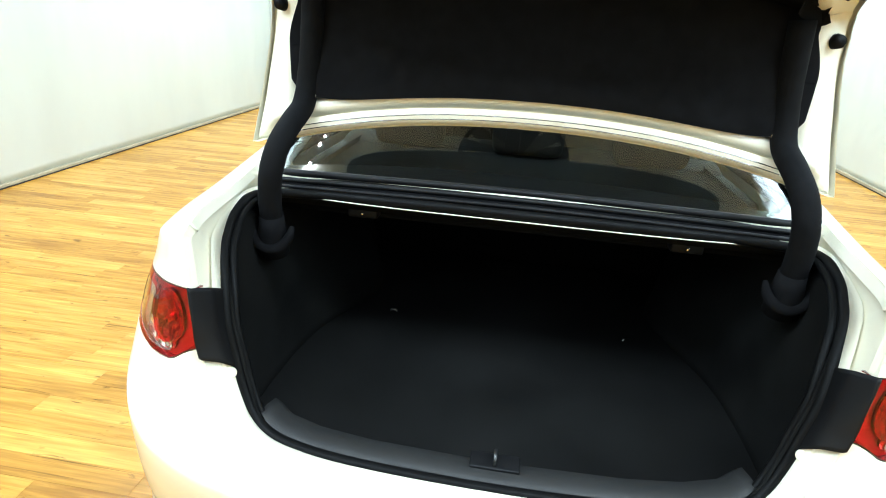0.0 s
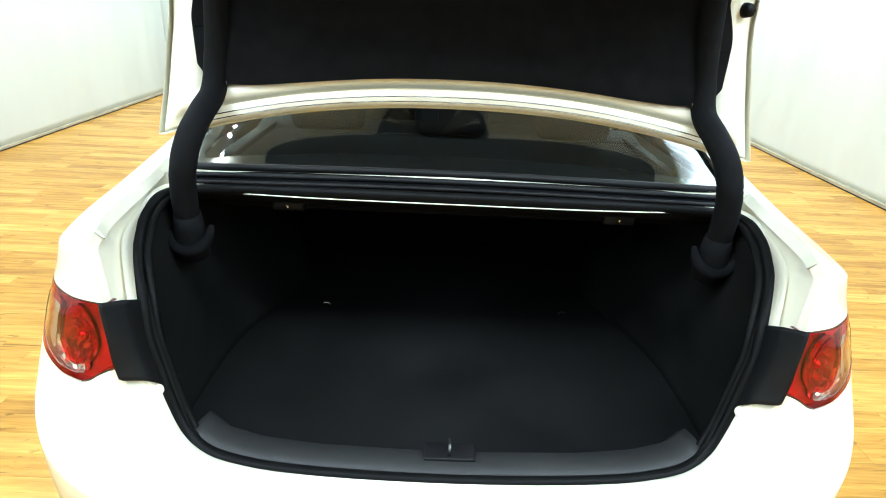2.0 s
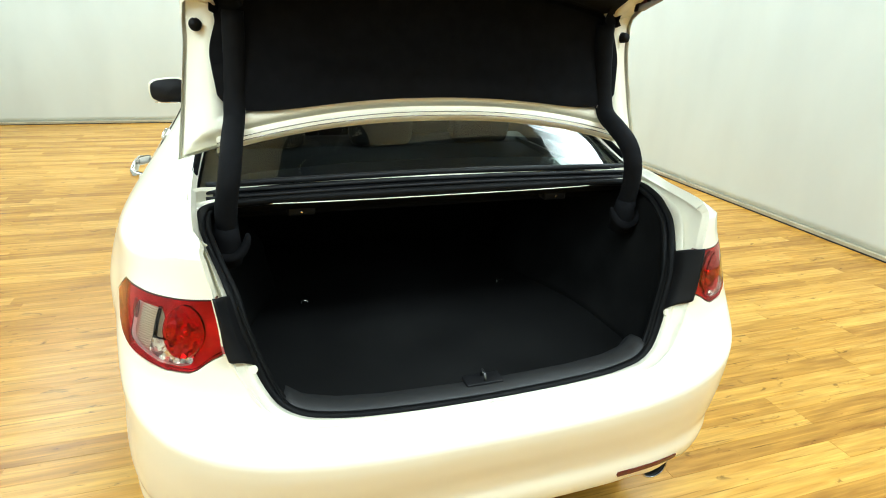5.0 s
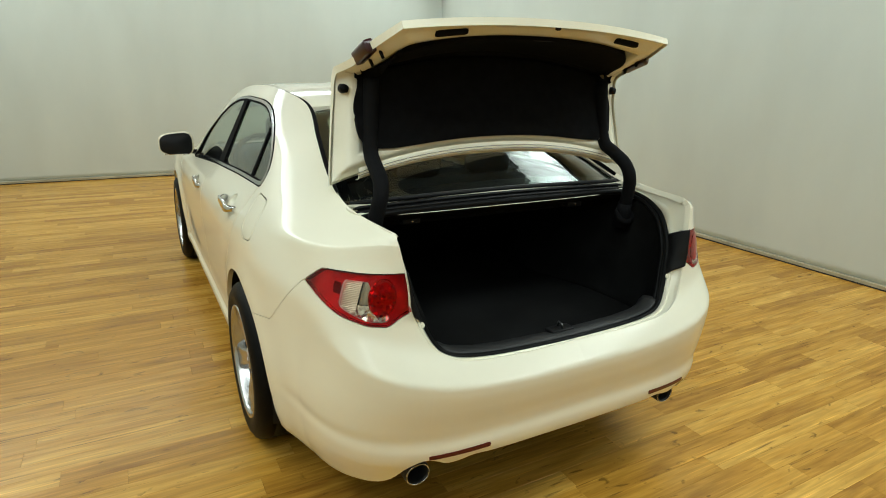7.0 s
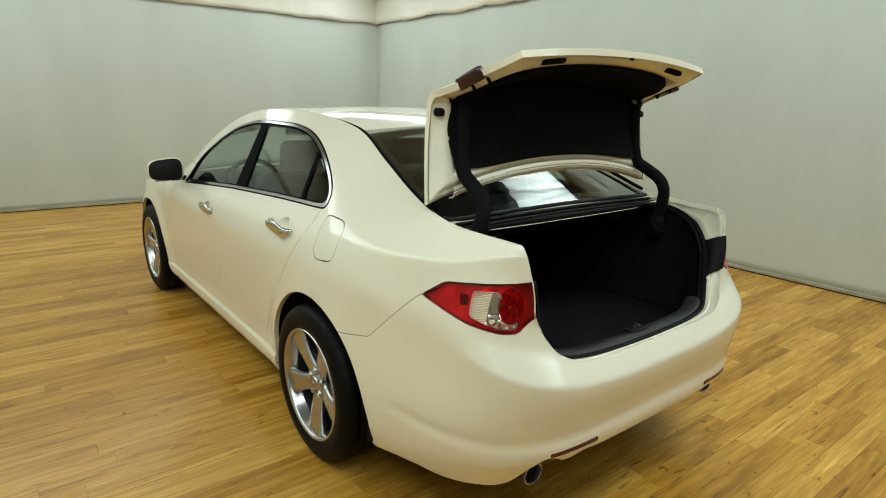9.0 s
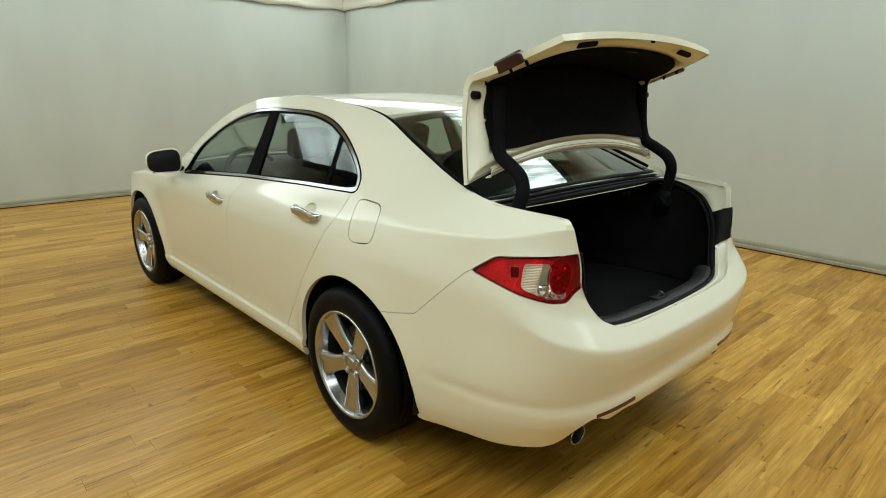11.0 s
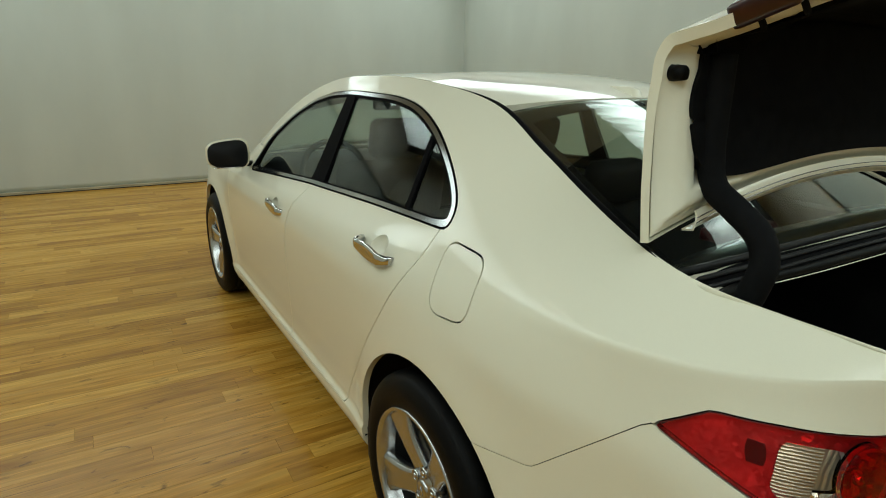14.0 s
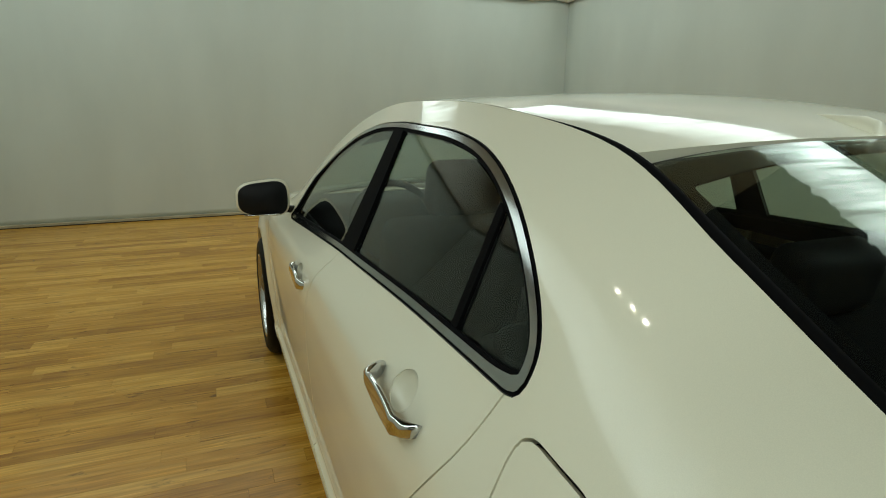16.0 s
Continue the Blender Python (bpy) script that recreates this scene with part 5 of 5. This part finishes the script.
def lid_grid(x0, x1, s0, s1, nx=60, ns=70):
    return np.array([lid_point(np.full(ns, xi), np.linspace(s0, s1, ns)) for xi in np.linspace(x0, x1, nx)])


lid = new("trunk_lid")
lid.parent = car
lid["label"] = "open white trunk lid lined with black felt"
inner_face = Skin.grid(lid_grid(-1, 1, 0, 1))
outer = Skin(inner_face.v, -inner_face.n, [tuple(reversed(f)) for f in inner_face.f])
outer.build("lid_skin", PAINT, lid, lip=0.022)


frame_g = lid_grid(-0.985, 0.985, 0.012, 0.988, 80, 90)
fs = Skin.grid(frame_g)
px = np.repeat(np.linspace(-0.985, 0.985, 80), 90)
ps = np.tile(np.linspace(0.012, 0.988, 90), 80)
edge_d = np.minimum.reduce([(1 - np.abs(px)) * 0.6, ps * 0.75, (1 - ps) * 0.75])
dent = 0.010 + 0.036 * np.clip(edge_d / 0.055, 0, 1) - 0.006 * np.exp(-((edge_d - 0.03) / 0.006) ** 2) - 0.030 * blend(edge_d, 0.085, 0.12)
p_in = (fs.v + fs.n * dent[:, None]).reshape(80, 90, 3)
Skin.grid(p_in).build("lid_inner_panel", PAINT, lid, "white inner panel of the lid", lip=0.0)

# felt liner with a rounded border
nx, ns = 70, 80
g = []
for xi in np.linspace(-0.885, 0.885, nx):
    half = 0.437 * (1 - abs(xi / 0.89) ** 6) ** (1 / 4)
    mid = 0.515
    g.append(lid_point(np.full(ns, xi), np.linspace(max(0.062, mid - half), mid + half * 0.90, ns)))
g = np.array(g)
lf = Skin.grid(g)
ux = np.repeat(np.abs(np.linspace(-1, 1, nx)), ns)
us = np.tile(np.abs(np.linspace(-1, 1, ns)), nx)
s_all = np.concatenate([np.linspace(max(0.062, 0.515 - h), 0.515 + h * 0.90, ns) for h in (0.437 * (1 - np.abs(np.linspace(-0.885, 0.885, nx) / 0.89) ** 6) ** 0.25)])
puff = (0.056 + 0.010 * (1 - ux ** 8) * (1 - us ** 10)) * (1 - 0.30 * np.exp(-((s_all - 0.60) / 0.07) ** 2))
Skin.grid((lf.v + lf.n * puff[:, None]).reshape(nx, ns, 3)).build("lid_liner", LINER, lid, "black felt lid liner", lip=0.03)
# flat white flange along the lid's front edge, with two fine grooves
across = np.linspace(-0.865, 0.865, 60)
rows = [lid_point(across, np.full(60, s_)) + np.array(off) for s_, off in ((0.0, (0, -0.020, -0.004)), (0.006, (0, -0.044, -0.003)), (0.03, (0, -0.049, 0.0)), (0.052, (0, -0.051, 0.0)), (0.060, (0, -0.046, 0.004)))]
Skin.grid(np.array(rows)).build("lid_front_flange", PAINT, lid, "white folded edge of the lid", lip=0.004)
for cs, out in ((0.020, 0.0472), (0.040, 0.0500)):
    q = lid_point(across, np.full(60, cs))
    part("lid_bead", tube([(x, y - out, z) for x, y, z in q], 0.0011, 6), SATIN, lid, "thin groove along the lid's lower edge")
for cx, cs in ((-0.31, 0.19), (0.31, 0.19), (-0.77, 0.165), (0.77, 0.165)):
    q = lid_point(np.array(cx), np.array(cs))
    bm = bmesh.new()
    bmesh.ops.create_uvsphere(bm, u_segments=10, v_segments=6, radius=0.006, matrix=Matrix.Translation((float(q[0]), float(q[1]) - 0.056, float(q[2]))))
    part("liner_clip", bm, SATIN, lid, "small shiny liner clip")


def lid_box(xi, s, dx, ds, rise, mat, name, label="", bevel=0.006, low=0.006):
    """A small block lying on the lid's inner side."""
    c = lid_point(np.array(xi), np.array(s))
    e = 0.02
    tx = lid_point(np.array(xi + e), np.array(s)) - lid_point(np.array(xi - e), np.array(s))
    ts = lid_point(np.array(xi), np.array(min(s + e, 1.0))) - lid_point(np.array(xi), np.array(s - e))
    tx, ts = Vector(tx).normalized(), Vector(ts).normalized()
    n = tx.cross(ts).normalized()
    ts = n.cross(tx)
    m = Matrix((tx, ts, n)).transposed().to_4x4()
    bm = box_bm(-dx / 2, dx / 2, -ds / 2, ds / 2, low, rise, bevel=bevel)
    bm.transform(Matrix.Translation(Vector(c)) @ m)
    return part(name, bm, mat, lid, label)


for sg in (-1, 1):
    lid_box(sg * 0.66, 0.945, 0.110, 0.026, 0.043, SLEEVE, "lid_slot", "dark slot in the lid frame", bevel=0.011, low=0.012)
    lid_box(sg * 0.985, 0.757, 0.034, 0.112, 0.030, LAMP_EDGE, "lid_lamp_edge", "dark red edge of the lid lamp", bevel=0.010, low=-0.014)
    for ps_ in (0.735, 0.795):
        lid_box(sg * 0.945, ps_, 0.007, 0.010, 0.052, SLEEVE, "lamp_prong", bevel=0.002)
    bm = bmesh.new()
    c = lid_point(np.array(sg * 0.955), np.array(0.53))
    bmesh.ops.create_cone(bm, cap_ends=True, segments=16, radius1=0.016, radius2=0.013, depth=0.028, matrix=Matrix.Translation((sg * 0.573, float(c[1]) - 0.036, 1.417)) @ Matrix.Rotation(radians(90), 4, "X"))
    bmesh.ops.bevel(bm, geom=[e for e in bm.edges if not e.smooth] or bm.edges[:16], offset=0.002, segments=2, affect="EDGES")
    part("bump_stop", bm, RUBBER, lid, "black rubber bump stop")
lid_box(0.05, 0.875, 0.085, 0.05, 0.060, BLACK, "lid_latch", "black lid latch")
lid_box(0.16, 0.83, 0.05, 0.03, 0.062, GLOSS_BLACK, "lid_grip", "dark pull grip")
lid_box(0.02, 0.992, 0.02, 0.012, 0.03, BLACK, "edge_clip")

# gooseneck hinge arms in black sleeves
for sg in (-1, 1):
    path = [(0.545, 0.480, 0.90), (0.545, 0.465, 0.98), (0.538, 0.448, 1.05), (0.528, 0.442, 1.10), (0.520, 0.465, 1.145), (0.514, 0.52, 1.18), (0.507, 0.572, 1.21), (0.502, 0.592, 1.26), (0.496, 0.600, 1.33), (0.490, 0.606, 1.45)]
    f = spline([(i, *p) for i, p in enumerate(path)])
    pts = f(np.linspace(0, len(path) - 1, 50))
    part("hinge_arm", tube([(sg * x, y, z) for x, y, z in pts], 0.025, 14), SLEEVE, lid, "black sleeved gooseneck hinge arm")
    part("hinge_pocket_lip", tube([(sg * (0.545 + 0.046 * math.cos(a)), 0.468 - 0.02 * math.sin(a), 0.962 - 0.052 * math.sin(a)) for a in [math.pi * k / 20 for k in range(21)]], [0.004 + 0.009 * math.sin(math.pi * k / 20) ** 0.5 for k in range(21)], 10), LINER, car, "padded felt lip under the hinge arm")
    bm = tube([(sg * 0.545, 0.466, 0.985), (sg * 0.546, 0.470, 0.955), (sg * 0.548, 0.476, 0.93), (sg * 0.552, 0.484, 0.89)], [0.027, 0.030, 0.034, 0.036], 18)
    part("hinge_pocket", bm, LINER, car, "black felt round the hinge pocket")

# ---- wheels ----
def build_wheel():
    w = new("wheel")
    tyre = [(0.222, -0.10), (0.232, -0.108), (0.262, -0.1165), (0.290, -0.113), (0.312, -0.100), (0.322, -0.086), (0.3255, -0.070), (0.3255, -0.052), (0.3195, -0.050), (0.3195, -0.044), (0.3265, -0.042), (0.327, -0.004), (0.320, -0.002), (0.320, 0.004), (0.327, 0.006), (0.3265, 0.045), (0.3255, 0.070), (0.320, 0.090), (0.30, 0.108), (0.26, 0.115), (0.222, 0.10)]
    part("tyre", lathe(tyre, 96), RUBBER, w, "black rubber tyre")
    rim = [(0.2325, -0.104), (0.2315, -0.112), (0.224, -0.112), (0.2185, -0.102), (0.213, -0.078), (0.206, -0.060)]
    part("rim_barrel", lathe([(0.206, -0.061), (0.200, -0.03), (0.198, 0.09), (0.222, 0.10)], 80), DARKENED_METAL, w)
    part("rim", lathe(rim, 80), ALLOY, w, "silver alloy rim")
    for k in range(5):
        ang = radians(34 + 72 * k)
        bm = bmesh.new()
        rings = []
        for r, hw, x in ((0.035, 0.034, -0.072), (0.06, 0.038, -0.076), (0.09, 0.037, -0.082), (0.125, 0.040, -0.088), (0.16, 0.046, -0.092), (0.19, 0.055, -0.094), (0.212, 0.064, -0.096), (0.227, 0.072, -0.102)):
            sec = [(-hw, x + 0.018), (-hw * 0.86, x + 0.004), (-hw * 0.55, x), (-hw * 0.12, x + 0.003), (hw * 0.12, x + 0.003), (hw * 0.55, x), (hw * 0.86, x + 0.004), (hw, x + 0.018), (hw * 0.8, x + 0.045), (-hw * 0.8, x + 0.045)]
            ring = []
            for t, xx in sec:
                # radial direction: up, leaning to the rear; t runs across it
                ca, sa = math.cos(ang), math.sin(ang)
                ring.append(bm.verts.new((xx, -(r * sa + t * ca), r * ca - t * sa)))
            rings.append(ring)
        for a, b in zip(rings, rings[1:]):
            for i in range(len(a)):
                bm.faces.new((a[i], a[(i + 1) % len(a)], b[(i + 1) % len(a)], b[i]))
        bm.faces.new(rings[0])
        bm.faces.new(rings[-1])
        bmesh.ops.recalc_face_normals(bm, faces=bm.faces[:])
        part("spoke", bm, ALLOY, w)
    part("hub", lathe([(0.0005, -0.078), (0.030, -0.078), (0.034, -0.074), (0.062, -0.070), (0.068, -0.060), (0.066, -0.02), (0.0005, -0.02)], 40), ALLOY, w)
    part("centre_cap", lathe([(0.0005, -0.086), (0.022, -0.086), (0.027, -0.083), (0.029, -0.076)], 32), SATIN, w, "round centre cap")
    mark = tube([(-0.0868, -0.010, -0.012), (-0.0868, 0.0, 0.012), (-0.0868, 0.010, -0.012)], 0.0018, 6)
    part("cap_mark", mark, CHROME, w)
    for k in range(5):
        a = radians(70 + 72 * k)
        at = Matrix.Translation((0, -0.050 * math.sin(a), 0.050 * math.cos(a)))
        # lug_recess is a dark disc painted for the shade round the nut
        for nm, prof, mat in (("lug_recess", [(0.0005, -0.0775), (0.0125, -0.0775), (0.0125, -0.060)], DARKENED_METAL), ("lug_rim", [(0.0122, -0.0772), (0.0130, -0.0805), (0.0155, -0.0800), (0.0170, -0.074), (0.0170, -0.060)], ALLOY), ("lug_nut", [(0.0005, -0.0835), (0.0060, -0.0830), (0.0078, -0.0805), (0.0082, -0.070)], CHROME)):
            bm = lathe(prof, 16)
            bm.transform(at)
            part(nm, bm, mat, w)
    part("brake_disc", lathe([(0.06, -0.012), (0.148, -0.012), (0.15, -0.010), (0.15, 0.006), (0.06, 0.006)], 64), STEEL, w, "steel brake disc")
    bm = box_bm(-0.045, 0.02, -0.175, -0.10, -0.055, 0.06, bevel=0.012)
    part("brake_caliper", bm, DARK_STEEL, w, "grey brake caliper")
    # black disc filling the rim stands in for the shade behind the spokes
    part("wheel_shade_disc", lathe([(0.0005, 0.03), (0.19, 0.03), (0.19, 0.09), (0.0005, 0.09)], 40), BLACK, w)
    w["label"] = "five-spoke silver alloy wheel with a black tyre"
    w.parent = car
    return w


wheel = build_wheel()
wheel.matrix_basis = pose(-0.780, 1.06, 0.326)
copy_thing(wheel, pose(-0.778, 3.765, 0.326, 23, 0, 0))
copy_thing(wheel, pose(0.778, 3.765, 0.326, 40, 0, 180))
copy_thing(wheel, pose(0.780, 1.06, 0.326, 0, 0, 180))
for sg in (-1, 1):
    for cy, cz in (ARCH_R, ARCH_F):
        bm = bmesh.new()
        rings = []
        for x, r in ((0.862, ARCH_RAD + 0.004), (0.84, ARCH_RAD + 0.012), (0.56, ARCH_RAD + 0.012), (0.56, 0.01)):
            rings.append([bm.verts.new((sg * x, cy + r * math.cos(a), max(cz + r * math.sin(a), 0.265))) for a in [math.pi * (-0.06 + 1.12 * k / 36) for k in range(37)]])
        for a, b in zip(rings, rings[1:]):
            for k in range(36):
                bm.faces.new((a[k], a[k + 1], b[k + 1], b[k]))
        bmesh.ops.recalc_face_normals(bm, faces=bm.faces[:])
        part("wheel_arch_liner", bm, BLACK, car, "black wheel-arch liner")

# underside and front end; the unseen black underside also blocks light
part("underbody", box_bm(-0.755, 0.755, 1.48, 3.34, 0.130, 0.26, bevel=0.02), BLACK, car, "black underbody")
for sg in (-1, 1):
    part("mud_flap_tab", box_bm(*sorted((sg * 0.80, sg * 0.86)), 1.405, 1.43, 0.196, 0.232, bevel=0.006), BLACK, car)
part("rear_subframe", box_bm(-0.55, 0.55, 0.60, 1.50, 0.17, 0.26, bevel=0.02), BLACK, car, "dark rear suspension")
part("front_subframe", box_bm(-0.55, 0.55, 3.32, 4.40, 0.17, 0.26, bevel=0.02), BLACK, car, "dark front underside")
# unseen box, added so the floor under the tail gets less light
part("muffler", box_bm(-0.60, 0.60, 0.34, 0.62, 0.185, 0.36, bevel=0.05, segments=3), BLACK, car, "dark muffler box added to deepen the shade under the tail")
bm = bmesh.new()
rows = [[bm.verts.new((x, y + 0.25 * (abs(x) / 0.62) ** 4, z)) for x in np.linspace(-0.62, 0.62, 25)] for y, z in ((0.16, 0.345), (0.19, 0.30), (0.30, 0.24), (0.40, 0.22))]
for r0, r1 in zip(rows, rows[1:]):
    for k in range(24):
        bm.faces.new((r0[k], r0[k + 1], r1[k + 1], r1[k]))
thicken(bm, 0.01)
bmesh.ops.recalc_face_normals(bm, faces=bm.faces[:])
part("rear_valance", bm, BLACK, car, "black panel under the bumper")
# added black sheet stops light reaching the floor under the bumper
bm = bmesh.new()
rows = []
for x in np.linspace(-0.80, 0.80, 33):
    lift = float(floor_z(abs(x)))
    y0 = 0.20 + 0.42 * (abs(x) / 0.80) ** 5
    rows.append([bm.verts.new((x, y, z)) for y, z in ((y0, min(lift + 0.03, 0.30)), (y0 + 0.05, 0.262), (0.74, 0.235))])
for r0, r1 in zip(rows, rows[1:]):
    for k in range(2):
        bm.faces.new((r0[k], r0[k + 1], r1[k + 1], r1[k]))
thicken(bm, 0.006)
bmesh.ops.recalc_face_normals(bm, faces=bm.faces[:])
part("underside_blocker", bm, BLACK, car, "unseen black sheet added to keep light from under the tail")

# ---- cabin ----
cab = new("cabin")
cab.parent = car
cab["label"] = "dark cabin with black leather seats"
for sg in (-1, 1):
    part("door_trim", box_bm(*sorted((sg * 0.70, sg * 0.735)), 1.45, 3.35, 0.26, 0.90, bevel=0.02), CLOTH_SEAT, cab)
    part("quarter_trim", box_bm(*sorted((sg * 0.60, sg * 0.66)), 0.98, 1.45, 0.70, 0.98, bevel=0.02), CLOTH_SEAT, cab)
part("cabin_floor", box_bm(-0.70, 0.70, 1.45, 3.5, 0.245, 0.28), CLOTH_SEAT, cab)
part("parcel_shelf", box_bm(-0.60, 0.60, 0.60, 1.36, 0.955, 0.985, bevel=0.012), LINER, cab, "dark parcel shelf")
part("brake_light", box_bm(-0.13, 0.13, 0.78, 0.85, 0.986, 1.02, bevel=0.008), REFLECTOR, cab, "high brake light, off")


# dark lining of pillars and window frames
lining = side.cut(lambda v: v[:, 2] - 0.93 - 0.12 * (1 - blend(v[:, 1], 0.66, 1.1))).cut(lambda v: np.minimum(v[:, 1] - 0.66, 3.02 - v[:, 1])).cut(lambda v: 0.014 - f_window(v)).moved(-0.022)
lining = Skin(lining.v, -lining.n, [tuple(reversed(f)) for f in lining.f])
for skin in (lining, lining.mirrored()):
    skin.build("pillar_trim", TRIM_DARK, cab, "dark pillar and window lining")


def seat_block(x0, x1, y0, y1, z0, z1, tilt, name, bevel=0.05):
    bm = box_bm(x0, x1, y0, y1, z0, z1, bevel=min(bevel, (y1 - y0) * 0.45), segments=4)
    c = Vector(((x0 + x1) / 2, (y0 + y1) / 2, z0))
    bm.transform(Matrix.Translation(c) @ Matrix.Rotation(radians(tilt), 4, "X") @ Matrix.Translation(-c))
    return part(name, bm, CLOTH_SEAT, cab)


seat_block(-0.66, 0.66, 1.40, 1.56, 0.45, 1.02, 14, "rear_seat_back", 0.06)
seat_block(-0.66, 0.66, 1.55, 2.05, 0.30, 0.52, 0, "rear_seat_cushion", 0.06)
for hx in (-0.40, 0.0, 0.40):
    seat_block(hx - 0.12, hx + 0.12, 1.24, 1.34, 0.995, 1.14, 10, "rear_headrest", 0.045)
for hx in (-0.37, 0.37):
    seat_block(hx - 0.25, hx + 0.25, 2.28, 2.44, 0.42, 1.05, 14, "front_seat_back", 0.07)
    seat_block(hx - 0.25, hx + 0.25, 2.42, 2.92, 0.30, 0.52, 0, "front_seat_cushion", 0.07)
    seat_block(hx - 0.13, hx + 0.13, 2.12, 2.23, 1.055, 1.22, 12, "front_headrest", 0.05)
part("dashboard", box_bm(-0.70, 0.70, 3.10, 3.50, 0.55, 0.93, bevel=0.08), CLOTH_SEAT, cab, "black dashboard")
part("steering_wheel", tube([(-0.37 + 0.185 * math.cos(a), 2.93 + 0.06 * math.sin(a), 0.86 + 0.175 * math.sin(a)) for a in [2 * math.pi * k / 40 for k in range(40)]], 0.016, 10, closed=True), CLOTH_SEAT, cab)
hl = crown_grid(1.30, 2.78, 24, 21, roof_crown, inset=0.05, drop=0.05)
Skin(hl.v, -hl.n, [tuple(reversed(f)) for f in hl.f]).build("headliner", CLOTH_SEAT, cab, lip=0.0)
part("rear_view_mirror", box_bm(-0.13, 0.13, 2.93, 2.96, 1.20, 1.27, bevel=0.014), BLACK, cab)

# front bumper, hidden from the walk but closing the nose
joined_skin([front_low, front_low.mirrored()]).moved(-0.004).build("front_bumper", PAINT, car, "white front bumper", lip=0.02)

# ---- floor boards ----
rng = random.Random(5)
BOARD_W = 0.095
near_x, near_y = (-3.0, 3.0), (-0.7, 2.6)
near, far = [], []
y = Y_NEAR
row = 0
while y < Y_BACK - 0.02:
    x = X_LEFT - rng.uniform(0, 1.1)
    while x < X_RIGHT:
        ln = rng.choice((0.55, 0.75, 0.9, 1.1, 1.2)) * rng.uniform(0.9, 1.1)
        x0, x1 = max(x, X_LEFT), min(x + ln, X_RIGHT)
        if x1 - x0 > 0.02:
            inside = near_x[0] < x0 and x1 < near_x[1] + 0.6 and near_y[0] < y < near_y[1]
            (near if inside else far).append((x0, x1, y, min(y + BOARD_W, Y_BACK)))
        x += ln
    y += BOARD_W
    row += 1
near.sort(key=lambda b: abs((b[0] + b[1]) / 2 + 0.4) + abs(b[2] - 0.8))
far += near[300:]
near = near[:300]


def board_geo(x0, x1, y0, y1, top):
    c = 0.0005
    v = [(x0 + c, y0 + c, top), (x1 - c, y0 + c, top), (x1 - c, y1 - c, top), (x0 + c, y1 - c, top), (x0, y0, top - c), (x1, y0, top - c), (x1, y1, top - c), (x0, y1, top - c), (x0, y0, -0.008), (x1, y0, -0.008), (x1, y1, -0.008), (x0, y1, -0.008)]
    f = [(0, 1, 2, 3)]
    for k in range(4):
        m = (k + 1) % 4
        f += [(4 + k, 4 + m, m, k), (8 + k, 8 + m, 4 + m, 4 + k)]
    return v, f


V, F = [], []
G = 0.0003
for x0, x1, y0, y1 in far:
    v, f = board_geo(x0 + G, x1 - G, y0 + G, y1 - G, 0.0)
    k = len(V)
    V += v
    F += [tuple(i + k for i in q) for q in f]
me = bpy.data.meshes.new("floor_boards")
me.from_pydata(V, [], F)
tagged(link_mesh("floor_boards", me, BOARDS, floor), "honey-brown laminate boards", kind="stuff")
for x0, x1, y0, y1 in near:
    v, f = board_geo(x0 + G, x1 - G, y0 + G, y1 - G, rng.uniform(-0.0003, 0.0002))
    me = bpy.data.meshes.new("board")
    me.from_pydata(v, [], f)
    link_mesh("board", me, BOARDS, floor)
